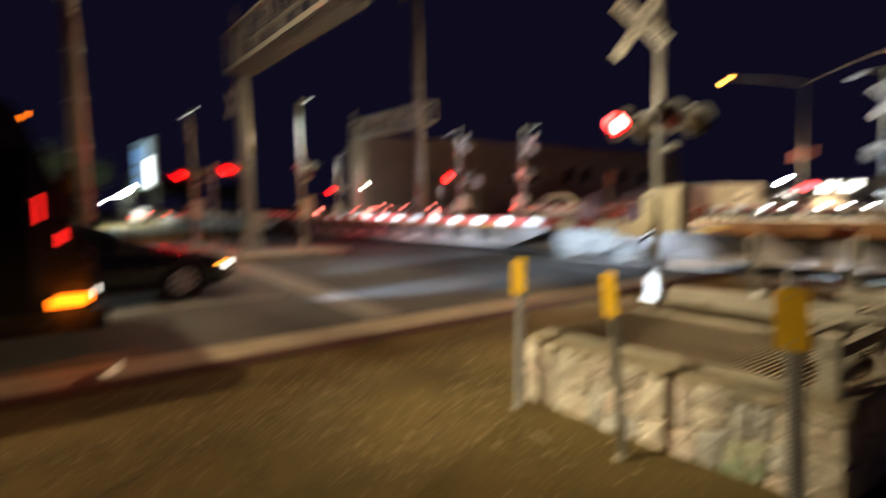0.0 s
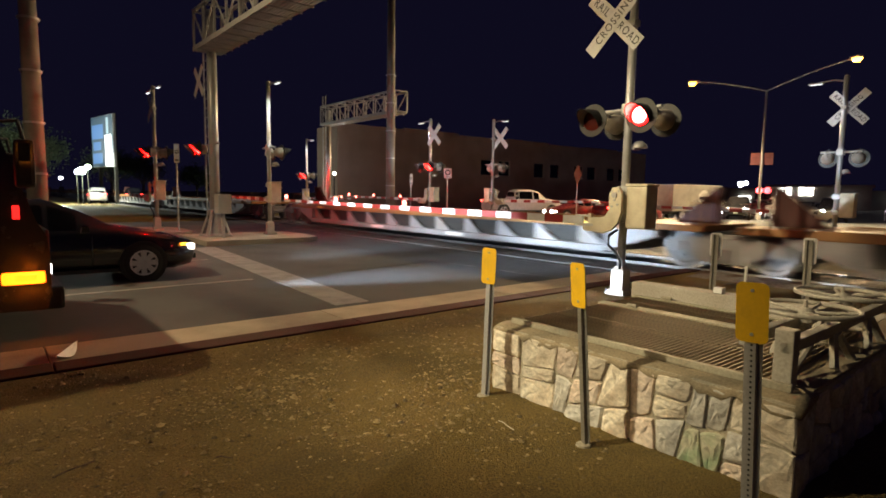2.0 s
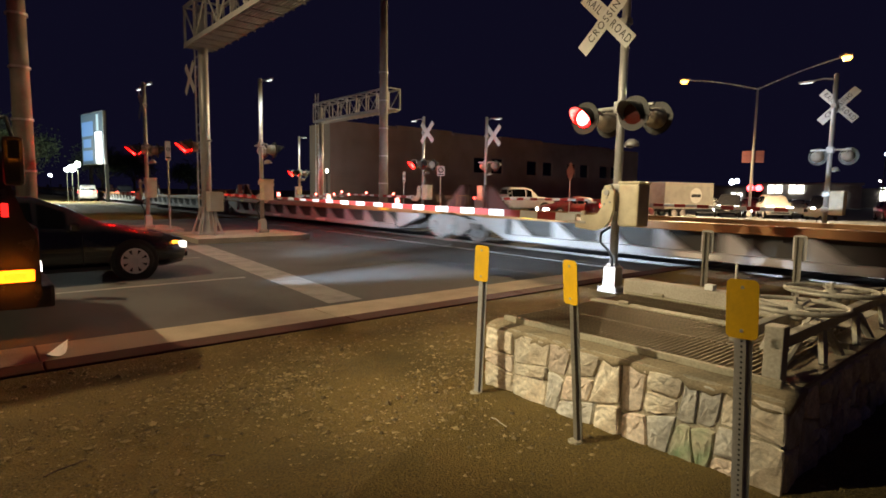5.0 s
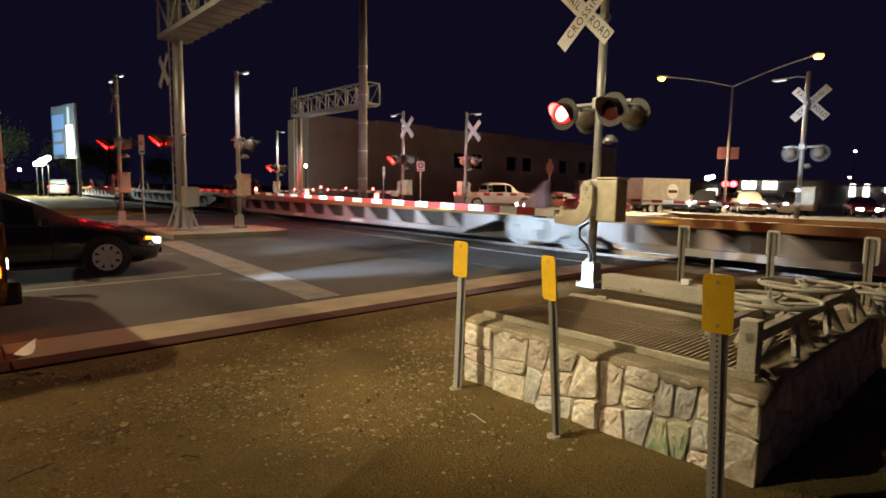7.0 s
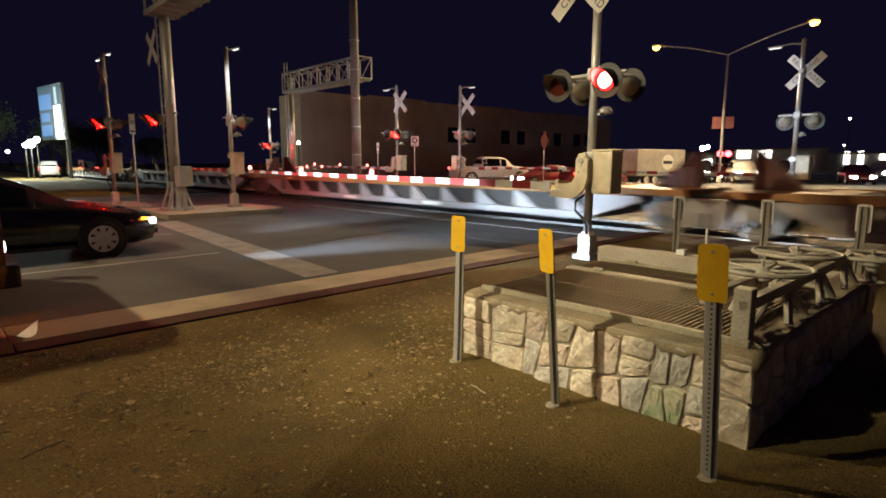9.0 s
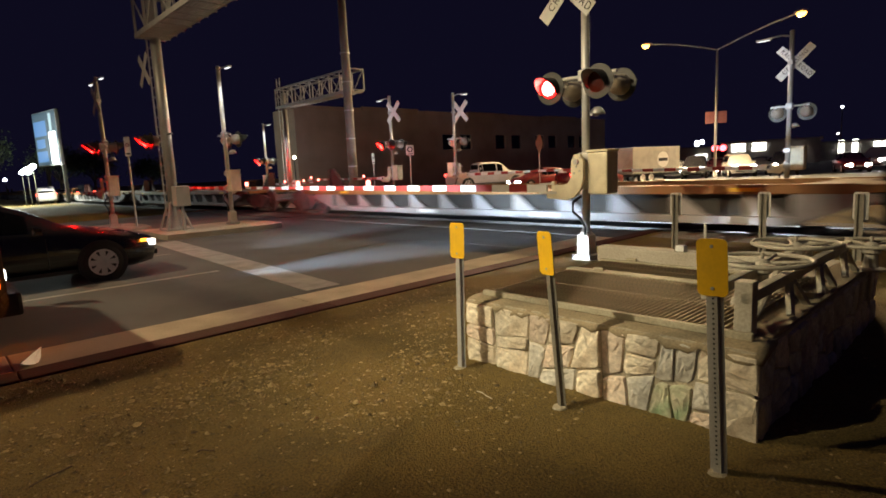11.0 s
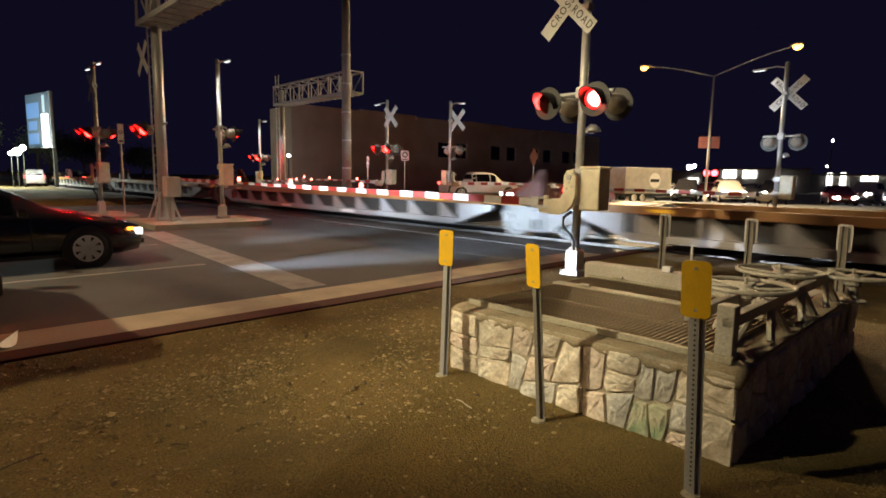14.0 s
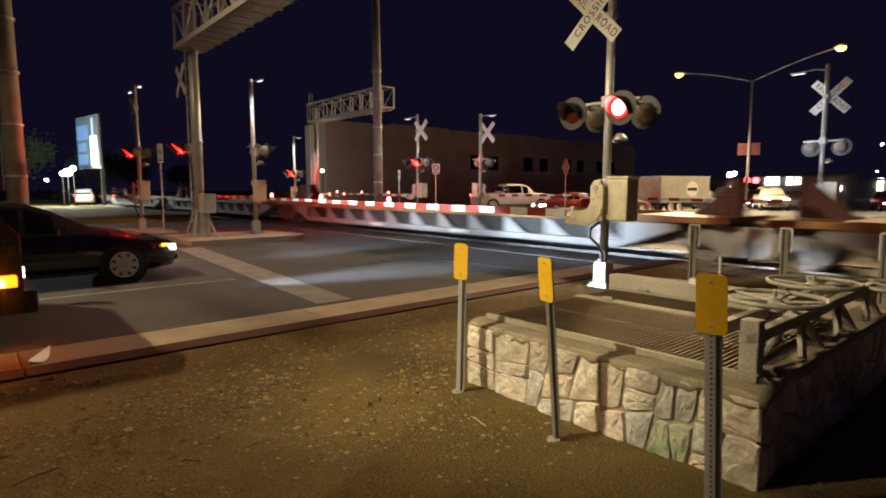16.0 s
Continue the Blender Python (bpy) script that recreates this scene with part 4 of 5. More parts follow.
def build_train():
    """Sets of five units on shared trucks; two trucks stand close together where two sets couple."""
    gap = 4.45
    first_pair = 50.17                   # place, at the start, of the last truck of the leading set
    b = first_pair - 3 * UNIT
    places, trucks = [], []
    # units ahead of the first pair, then two more sets and a half
    layout = [3, 5, 5, 5]
    for n in layout:
        trucks.append(b)
        for i in range(n):
            places.append(b + UNIT / 2)
            b += UNIT
            trucks.append(b)
        b += gap
    car = build_well_car()
    for i, p in enumerate(places):
        c = car if i == 0 else copy_thing(car, at(TRACK_A, p))
        c.matrix_basis = at(TRACK_A, p)
        TRAIN.append((c, p))
    for y in trucks:
        k = min(range(len(places)), key=lambda i: abs(abs(places[i] - y) - UNIT / 2))
        build_truck(TRAIN[k][0], y - places[k])


build_train()


def straight(ob):
    """Even pace from key to key."""
    for curve in ob.animation_data.action.layers[0].strips[0].channelbag(ob.animation_data.action_slot).fcurves:
        for k in curve.keyframe_points:
            k.interpolation = "LINEAR"


def motions():
    for car, b in TRAIN:
        walk(car, [(0.0, at(TRACK_A, b)), (8.0, at(TRACK_A, b - 8 * SPEED)), (16.0, at(TRACK_A, b - 16 * SPEED))])
        straight(car)
    turn = SPEED / 0.485 / FPS
    for w, dy in WHEELS:
        walk(w, [(i / FPS, pose(0, dy, 0.57) @ Matrix.Rotation(i * turn, 4, "X")) for i in range(481)])
    for insert in BLINKERS:
        home, face, rows, t = insert.matrix_basis.translation.copy(), 180.0, [(0.0, 180.0)], 0.43
        while t < 16.0:
            rows += [(t + k / FPS, face + 60.0 * k) for k in (0, 1, 2, 3)]
            face += 180.0
            t += 0.485
        walk(insert, [(t, Matrix.Translation(home) @ Matrix.Rotation(radians(an), 4, "Z")) for t, an in rows + [(16.6, face)]])
        straight(insert)
    for insert, phase in FLASHERS:
        rows, face = [(0.0, 0.0 if phase == 0 else 180.0)], 0.0 if phase == 0 else 180.0
        t = 0.285
        while t < 16.0:
            rows.append((t, face))
            for k in (1, 2, 3):
                rows.append((t + k / FPS, face + 60.0 * k))
            face += 180.0
            t += 0.5952
        rows.append((16.6, face))
        home = insert.matrix_basis.translation.copy()
        walk(insert, [(t, Matrix.Translation(home) @ Matrix.Rotation(radians(an), 4, "Z")) for t, an in rows])
        straight(insert)


# ---- vehicles ----
CAR_BLACK = mat("black_car_paint", (0.012, 0.012, 0.014), 0.22, 0.0, vary=0.05, bump=0.0, coat=0.8)
CAR_WHITE = mat("white_car_paint", (0.62, 0.60, 0.58), 0.3, 0.0, vary=0.05, bump=0.0, coat=0.6)
CAR_MAROON = mat("maroon_car_paint", (0.16, 0.02, 0.02), 0.3, 0.0, vary=0.05, bump=0.0, coat=0.6)
CAR_SILVER = mat("silver_car_paint", (0.35, 0.35, 0.36), 0.3, 0.5, vary=0.05, bump=0.0, coat=0.6)
DARK_GLASS = mat("tinted_window", (0.010, 0.011, 0.013), 0.06, 0.0, vary=0.05, bump=0.0)
ALLOY = mat("alloy_rim", (0.80, 0.80, 0.79), 0.4, 0.1, vary=0.1, bump=0.02)
HEAD_ON = glow("headlight_on", (1.0, 0.97, 0.92), 45.0)
HEAD_DIM = glow("headlight_cluster", (1.0, 0.93, 0.82), 3.0)
TAIL_ON = glow("tail_light_on", (1.0, 0.04, 0.03), 12.0)
AMBER_ON = glow("amber_indicator", (1.0, 0.20, 0.006), 400.0)
CHROME = mat("chrome", (0.6, 0.6, 0.6), 0.12, 1.0, vary=0.03, bump=0.0)

# stations from nose to tail: x, half width, sill, belt, half roof width, roof
SEDAN = ((2.32, 0.55, 0.34, 0.52, 0.50, 0.58), (2.22, 0.76, 0.24, 0.60, 0.66, 0.68), (1.9, 0.86, 0.19, 0.70, 0.72, 0.78), (1.35, 0.885, 0.18, 0.80, 0.75, 0.89), (0.95, 0.885, 0.18, 0.87, 0.74, 0.97),
         (0.45, 0.885, 0.18, 0.89, 0.62, 1.24), (0.0, 0.885, 0.18, 0.90, 0.58, 1.40), (-0.6, 0.885, 0.18, 0.91, 0.57, 1.43), (-1.2, 0.885, 0.18, 0.93, 0.58, 1.37), (-1.75, 0.87, 0.20, 0.95, 0.66, 1.14), (-2.0, 0.85, 0.22, 0.95, 0.70, 1.04), (-2.3, 0.72, 0.30, 0.90, 0.62, 0.96))
SUV = ((2.35, 0.62, 0.40, 0.72, 0.58, 0.80), (2.25, 0.82, 0.30, 0.84, 0.74, 0.94), (1.6, 0.92, 0.26, 0.98, 0.80, 1.06), (1.0, 0.93, 0.25, 1.02, 0.80, 1.14), (0.4, 0.93, 0.25, 1.04, 0.70, 1.60), (0.0, 0.93, 0.25, 1.05, 0.68, 1.74),
       (-1.2, 0.93, 0.25, 1.06, 0.68, 1.76), (-2.0, 0.92, 0.27, 1.07, 0.68, 1.68), (-2.3, 0.86, 0.34, 1.05, 0.70, 1.30), (-2.38, 0.80, 0.40, 1.0, 0.7, 1.1))
PICKUP = ((2.9, 0.70, 0.50, 0.90, 0.66, 1.0), (2.8, 0.93, 0.42, 1.0, 0.84, 1.12), (2.0, 0.98, 0.38, 1.1, 0.86, 1.2), (1.4, 0.98, 0.37, 1.12, 0.84, 1.25), (0.9, 0.98, 0.37, 1.14, 0.74, 1.75), (0.4, 0.98, 0.37, 1.15, 0.72, 1.88),
          (-0.7, 0.98, 0.37, 1.15, 0.72, 1.88), (-0.95, 0.98, 0.37, 1.15, 0.74, 1.75), (-1.02, 0.98, 0.37, 1.14, 0.92, 1.22), (-2.8, 0.97, 0.40, 1.14, 0.92, 1.2), (-2.9, 0.95, 0.45, 1.1, 0.9, 1.18))


def ring(st):
    x, w, zb, zt, wr, zr = st
    half = [(0.0, zb), (w * 0.82, zb), (w * 0.97, zb + 0.1), (w, zb + (zt - zb) * 0.45), (w * 0.985, zt - 0.05), (w * 0.95, zt), (wr + (w * 0.95 - wr) * 0.08, zr - (zr - zt) * 0.12), (wr * 0.9, zr - 0.005), (wr * 0.5, zr + 0.015), (0.0, zr + 0.02)]
    return [(x, y, z) for y, z in half] + [(x, -y, z) for y, z in half[-2:0:-1]]


def wheel_parts(parent, x, y, r, side, spokes=8):
    w = new("wheel")
    w.parent = parent
    w.matrix_basis = pose(x, y, r)
    part("tyre", lathe([(r * 0.66, -0.10), (r * 0.93, -0.10), (r, -0.06), (r, 0.06), (r * 0.93, 0.10), (r * 0.66, 0.10)], 28, m=pose(0, 0, 0, 90, 0, 0)), RUBBER, w, "black rubber tyre", smooth=True)
    bm = lathe([(r * 0.67, -0.09), (r * 0.67, 0.095), (r * 0.60, 0.095), (r * 0.58, 0.02), (r * 0.2, 0.0), (0, 0.0)], 28, m=pose(0, 0, 0, 90, 0, 0) if side < 0 else pose(0, 0, 0, -90, 0, 0))
    part("rim_barrel", bm, BLACK if spokes else ALLOY, w)
    for k in range(spokes):
        an = 6.28319 * k / spokes
        m = pose(0, side * 0.085, 0, 0, math.degrees(an), 0)
        part("rim_spoke", prism([(r * 0.10, -0.035), (r * 0.64, -0.05), (r * 0.64, 0.05), (r * 0.10, 0.035)], -0.012, 0.012, "y"), ALLOY, w, m=m)
    part("rim_lip", lathe([(r * 0.60, -0.01), (r * 0.69, -0.012), (r * 0.69, 0.012), (r * 0.60, 0.01)], 28, m=pose(0, side * 0.09, 0, 90, 0, 0)), ALLOY, w)
    part("hub_cap", tube((0, side * 0.07, 0), (0, side * 0.10, 0), r * 0.16, seg=12), ALLOY, w)


def vehicle(name, m, stations, paint, label, category, wheels, head=None, tail=None, detail=False, group=""):
    t = thing(name, m, label, category, group)
    bm = bmesh.new()
    rings = [[bm.verts.new(p) for p in ring(s)] for s in stations]
    n = len(rings[0])
    for lo, hi in zip(rings, rings[1:]):
        for i in range(n):
            bm.faces.new((lo[i], lo[(i + 1) % n], hi[(i + 1) % n], hi[i]))
    bm.faces.new(rings[0])
    bm.faces.new(rings[-1][::-1])
    part("body", bm, paint, t, smooth=stations is not PICKUP)
    # glazing, a little proud of the cabin sides
    tall = [s for s in stations if s[5] - s[3] > 0.22]
    for side in (-1, 1):
        for s0, s1 in zip(tall, tall[1:]):
            q = []
            for s, lift in ((s0, 0), (s1, 0)):
                x, w, zb, zt, wr, zr = s
                for k in (0.1, 0.84):
                    yy = (w * 0.95) + (wr + (w * 0.95 - wr) * 0.08 - w * 0.95) * (k / 0.88)
                    q.append((x, side * (yy + 0.006), zt + (zr - zt) * k))
            inset = 0.04 if s0[0] - s1[0] > 0.3 else 0.0
            bm = bmesh.new()
            p = [Vector(v) for v in q]
            d = (p[2] - p[0]).normalized() * inset
            pts = [p[0] + d, p[2] - d, p[3] - d, p[1] + d]
            f = bm.faces.new([bm.verts.new(v) for v in pts])
            bmesh.ops.solidify(bm, geom=[f], thickness=0.004)
            part("side_window", bm, DARK_GLASS, t, "dark tinted glass")
    i0 = stations.index(tall[0])
    for s0, s1 in ((stations[i0 - 1], tall[1] if len(tall) > 1 else tall[0]), (stations[min(stations.index(tall[-1]) + 1, len(stations) - 1)], tall[-1])):
        pts = []
        for s, k in ((s0, 0.25), (s1, 0.9)):
            pts.append((s0[0] + (s1[0] - s0[0]) * k, s0[4] * 0.93 + (s1[4] - s0[4]) * k, s0[5] + (s1[5] - s0[5]) * k + 0.035))
        bm = bmesh.new()
        (xa, ya, za), (xb, yb, zb) = pts
        f = bm.faces.new([bm.verts.new(v) for v in ((xa, -ya, za), (xa, ya, za), (xb, yb * 0.93, zb), (xb, -yb * 0.93, zb))])
        bmesh.ops.solidify(bm, geom=[f], thickness=0.006)
        part("windscreen", bm, DARK_GLASS, t, "dark windscreen glass")
    xw0, xw1, r, yw = wheels
    for x in (xw0, xw1):
        for side in (-1, 1):
            part("wheel_arch", lathe([(r * 1.14, -0.13), (r * 1.16, 0.015), (r * 1.06, 0.02), (0.0, 0.0)], 24, m=pose(x, side * (yw + 0.075), r * 1.02, -90 * side, 0, 0)), BLACK, t)
            wheel_parts(t, x, side * (yw + 0.0), r, side, 8 if detail else 5)
    nose, second = stations[0], stations[1]
    for side in (-1, 1):
        z = second[3] - 0.02
        part("headlight", box(second[0] - 0.28, second[0] + 0.05, side * (second[1] - 0.28), side * (second[1] + 0.015), z - 0.07, z + 0.05, 0.03), head or DARK_GLASS, t, "clear headlight")
        if head is HEAD_ON:
            part("lamp_glass", lathe([(0.0, 0.05), (0.08, 0.04), (0.13, 0.0)], 12, m=pose(nose[0] + 0.005, side * (nose[1] - 0.08), second[3] - 0.06, 0, 90, 0)), head, t, "glaring headlight glass")
        tl = stations[-2]
        part("tail_light", box(tl[0] - 0.16, tl[0] + 0.06, side * (tl[1] - 0.22), side * (tl[1] + 0.015), tl[3] - 0.14, tl[3] + 0.02, 0.02), tail or RED_DARK, t, "red tail light")
        ms = tall[0]
        part("door_mirror", box(ms[0] - 0.02, ms[0] + 0.12, side * (ms[1] + 0.0), side * (ms[1] + 0.19), ms[3] - 0.01, ms[3] + 0.13, 0.03), paint, t)
        part("sill_trim", box(xw1 + r * 1.2, xw0 - r * 1.2, side * (yw + 0.07), side * (yw + 0.1), stations[4][2] + 0.02, stations[4][2] + 0.08, 0.008), BLACK, t)
        if detail:
            for x in (0.62, -0.42, -1.25):
                zz = stations[5][3]
                part("door_seam", box(x - 0.004, x + 0.004, side * 0.878, side * 0.888, 0.3, zz - 0.08), BLACK, t)
            for x in (-0.28, -1.1):
                part("door_handle", box(x - 0.1, x + 0.08, side * 0.875, side * 0.905, 0.78, 0.81, 0.008), CHROME, t)
    part("bumper", box(nose[0] - 0.25, nose[0] + 0.03, -nose[1] * 0.95, nose[1] * 0.95, nose[2] - 0.02, nose[2] + 0.08, 0.02), BLACK, t)
    part("number_plate", box(nose[0] + 0.012, nose[0] + 0.034, -0.16, 0.16, nose[2] + 0.085, nose[2] + 0.165), WHITE_SHEET, t)
    return t


SED = vehicle("car", at(0.76, 11.66, 0.0), SEDAN, CAR_BLACK, "glossy black sedan waiting at the stop line", "car", (1.38, -1.32, 0.325, 0.80), HEAD_DIM, None, True)
part("marker_lamp", box(2.0, 2.10, -0.868, -0.83, 0.60, 0.65, 0.01), glow("amber_corner_lamp", (1.0, 0.30, 0.02), 6.0), SED, "amber corner lamp")


BLINKERS = []      # lamp inserts that turn between their lit and their dull side


def blinker(parent, place, half_w, half_h, lit, dull):
    insert = new("lamp_insert")
    insert.parent = parent
    insert.matrix_basis = pose(*place)
    part("lamp_core", box(-half_w * 0.92, half_w * 0.92, -0.007, -0.002, -half_h * 0.92, half_h * 0.92, 0.001), lit, insert, "bright amber lamp core")
    part("lamp_lens", box(-half_w, half_w, 0.0, 0.006, -half_h, half_h, 0.001), dull, insert, "duller back of the lamp")
    BLINKERS.append(insert)


def build_bus():
    """Right side at y = -1.275, nose at x = 0."""
    t = thing("bus", at(0.52, 8.45, 0.0), "dark city bus waiting at the kerb with amber side lamp", "bus")
    paint = mat("bus_paint", (0.035, 0.03, 0.032), 0.25, 0.0, vary=0.1, bump=0.0, coat=0.6, dirt=(0.02, 0.02, 0.02))
    red = mat("bus_red_panel", (0.22, 0.02, 0.02), 0.3, 0.0, vary=0.1, bump=0.0, coat=0.5)
    bm = prism([(-12.0, 0.32), (-12.0, 2.70), (-11.9, 2.80), (-0.80, 2.80), (-0.62, 2.74), (-0.52, 2.60), (-0.44, 2.35), (-0.10, 1.25), (-0.02, 1.10), (0.0, 0.9), (0.0, 0.45), (-0.05, 0.32)], -1.275, 1.275)
    bmesh.ops.bevel(bm, geom=[e for e in bm.edges if e.calc_face_angle(0) > 1.2], offset=0.05, segments=3, affect="EDGES")
    part("body", bm, paint, t)
    part("front_panel", box(-0.02, 0.012, -1.1, 1.1, 0.5, 1.15, 0.01), red, t)
    part("windscreen", prism([(-0.13, 1.27), (-0.10, 1.27), (-0.425, 2.33), (-0.455, 2.33)], -1.12, 1.12), DARK_GLASS, t)
    part("door", box(-1.55, -0.50, -1.283, -1.27, 0.40, 2.35, 0.006), paint, t, "folding door with glass")
    for x0, x1 in ((-1.50, -1.04), (-1.00, -0.54)):
        part("door_glass", box(x0, x1, -1.292, -1.284, 0.55, 2.28, 0.006), DARK_GLASS, t)
    for i in range(6):
        x0 = -3.2 - i * 1.5
        part("side_window", box(x0, x0 + 1.42, -1.285, -1.27, 1.35, 2.28, 0.02), DARK_GLASS, t)
    part("skirt_stripe", box(-12 + 0.2, -1.4, -1.281, -1.27, 0.95, 1.12), red, t)
    part("indicator", box(-0.42, -0.05, -1.305, -1.255, 0.60, 0.73, 0.025), glow("amber_lens", (1.0, 0.16, 0.004), 5.0), t, "glowing amber turn lamp")
    blinker(t, (-0.22, -1.318, 0.665), 0.10, 0.04, AMBER_ON, MATS["amber_lens"])
    part("marker_lamp", box(-0.95, -0.85, -1.29, -1.27, 2.56, 2.62, 0.01), MATS["amber_lens"], t, "small amber roof lamp")
    part("marker_lamp", box(-0.56, -0.49, -1.18, -1.08, 2.60, 2.65, 0.01), MATS["amber_lens"], t, "small amber roof lamp")
    # two faintly glowing strips stand for reflections of the red flashers, not lamps
    part("tail_strip", box(-0.47, -0.43, -1.30, -1.284, 1.52, 1.80, 0.01), glow("bus_red_reflection", (1.0, 0.015, 0.012), 2.2), t, "dim red reflection strip on the bus side")
    part("side_marker", box(-0.30, -0.24, -1.30, -1.284, 1.28, 1.42, 0.01), MATS["bus_red_reflection"], t, "dim red reflection on the bus side")
    for s in (-1, 1):
        part("headlight", box(-0.05, 0.03, s * 1.06, s * 0.9, 0.66, 0.78, 0.02), glow("bus_headlight_on", (1.0, 0.95, 0.85), 6.0), t, "white headlight")
    part("bumper", box(-0.3, 0.12, -1.25, 1.25, 0.30, 0.55, 0.04), BLACK, t)
    for s in (-1, 1):
        part("mirror_arm", swept([(-0.44, s * 1.2, 2.25), (-0.22, s * 1.4, 2.27), (-0.18, s * 1.45, 2.05)], 0.02, 8), BLACK, t)
        part("mirror", box(-0.27, -0.10, s * 1.36, s * 1.55, 1.60, 2.08, 0.04), BLACK, t)
    blinker(t, (-0.185, -1.562, 1.95), 0.05, 0.09, glow("amber_mirror_lamp", (1.0, 0.24, 0.01), 30.0), BLACK)
    for x in (-2.6, -8.6):
        for s in (-1, 1):
            wheel_parts(t, x, s * 1.16, 0.48, s, 6)
    return t


build_bus()

# traffic beyond the track
vehicle("pickup_truck", at(30.5, 27.6, 0.12, -25), PICKUP, CAR_WHITE, "white crew cab pickup beyond the crossing", "pickup", (1.85, -1.85, 0.40, 0.90), None, TAIL_ON)
vehicle("car", at(31.5, 23.5, 0.0, 160), SEDAN, CAR_MAROON, "dark red sedan with bright headlights beyond the crossing", "car", (1.38, -1.32, 0.325, 0.80), HEAD_ON, TAIL_ON)
vehicle("car", at(33.0, 20.6, 0.0, -20), SEDAN, CAR_MAROON, "dark red sedan beyond the crossing, tail lights lit", "car", (1.38, -1.32, 0.325, 0.80), None, TAIL_ON)


def from_view(x, d, ahead=(0.0958, 0.995), right=(0.995, -0.0958)):
    """The place at depth d (metres ahead of the standpoint), x across it in tangents."""
    return right[0] * x * d + ahead[0] * d, right[1] * x * d + ahead[1] * d


def far_traffic():
    rng = random.Random(9)
    kinds = ((SEDAN, CAR_SILVER, (1.38, -1.32, 0.325, 0.80)), (SUV, CAR_BLACK, (1.45, -1.45, 0.36, 0.86)), (SEDAN, CAR_MAROON, (1.38, -1.32, 0.325, 0.80)), (SUV, CAR_WHITE, (1.45, -1.45, 0.36, 0.86)))
    spots = ((0.432, 47), (0.468, 45), (0.505, 48), (0.545, 44), (0.585, 46), (0.628, 43), (0.75, 42), (0.80, 45), (0.86, 41))
    for i, (x, d) in enumerate(spots):
        st, paint, w = kinds[i % 4]
        px, py = from_view(x, d)
        face = math.degrees(math.atan2(-py, -px)) + rng.uniform(-14, 14)
        vehicle("car", pose(px, py, 0.02, 0, 0, face), st, paint, "queueing car facing the crossing with headlights on", "car", w, HEAD_ON, None, group="queueing cars")
    for i, (x, d) in enumerate(((-0.62, 62), (-0.65, 66), (-0.685, 60), (-0.24, 70), (-0.16, 74), (-0.1, 64))):
        st, paint, w = kinds[(i + 1) % 4]
        px, py = from_view(x, d)
        face = math.degrees(math.atan2(py, px)) + rng.uniform(-14, 14)
        vehicle("car", pose(px, py, 0.02, 0, 0, face), st, paint, "car driving away with red tail lights", "car", w, None, TAIL_ON, group="cars driving away")


far_traffic()


def build_box_truck():
    px, py = from_view(0.377, 41)
    t = thing("box_trailer", pose(px, py, 0.02, 0, 0, 20), "parked pale box trailer with a round emblem", "trailer")
    side = mat("trailer_side", (0.42, 0.40, 0.36), 0.5, 0.1, vary=0.1, scale=2, bump=0.05)
    part("box_body", box(-2.3, 2.3, -1.1, 1.1, 0.65, 2.45, 0.04), side, t)
    part("roof_rail", box(-2.32, 2.32, -1.12, 1.12, 2.44, 2.5, 0.01), GALV, t)
    part("emblem_disc", tube((0.6, -1.115, 1.6), (0.6, -1.105, 1.6), 0.55, seg=24), WHITE_SHEET, t)
    part("emblem_bar", box(0.15, 1.05, -1.121, -1.116, 1.48, 1.70), BLACK, t)
    part("chassis", box(-2.4, 2.6, -0.9, 0.9, 0.45, 0.65, 0.02), BLACK, t)
    for x in (-1.3, -0.5):
        for s in (-1, 1):
            wheel_parts(t, x, s * 0.95, 0.36, s, 0)


build_box_truck()


# ---- poles, lamps and buildings around ----
def utility_pole(a, b, height, r, label):
    t = thing("utility_pole", at(a, b, 0.0), label, "utility pole", "utility poles")
    part("shaft", tube((0, 0, 0), (0, 0, height), r, r * 0.72, 20), mat("weathered_pole_concrete", (0.30, 0.28, 0.24), 0.85, vary=0.2, scale=1.5, bump=0.3, dirt=(0.16, 0.14, 0.11), dirt_amount=0.7), t, smooth=True)
    for z in (height - 0.6, height - 2.2):
        part("crossarm", box(-0.06, 0.06, -1.3, 1.3, z - 0.06, z + 0.06, 0.01), RUST, t)
        for y in (-1.2, -0.5, 0.5, 1.2):
            part("insulator", lathe([(0.03, 0.06), (0.06, 0.09), (0.03, 0.13), (0.055, 0.16), (0.0, 0.2)], 10, m=pose(0, y, z)), WHITE_SHEET, t)
    for k in range(5):
        part("pole_band", lathe([(r * 0.98, -0.03), (r * 1.02, -0.03), (r * 1.02, 0.03), (r * 0.98, 0.03)], 18, m=pose(0, 0, 2.0 + k * 1.4)), GALV, t)
    return t


utility_pole(16.5, 24.2, 14.5, 0.24, "tall pale tapered concrete utility pole beside the crossing")
utility_pole(1.25, 19.4, 9.0, 0.26, "thick pale concrete pole on the median")


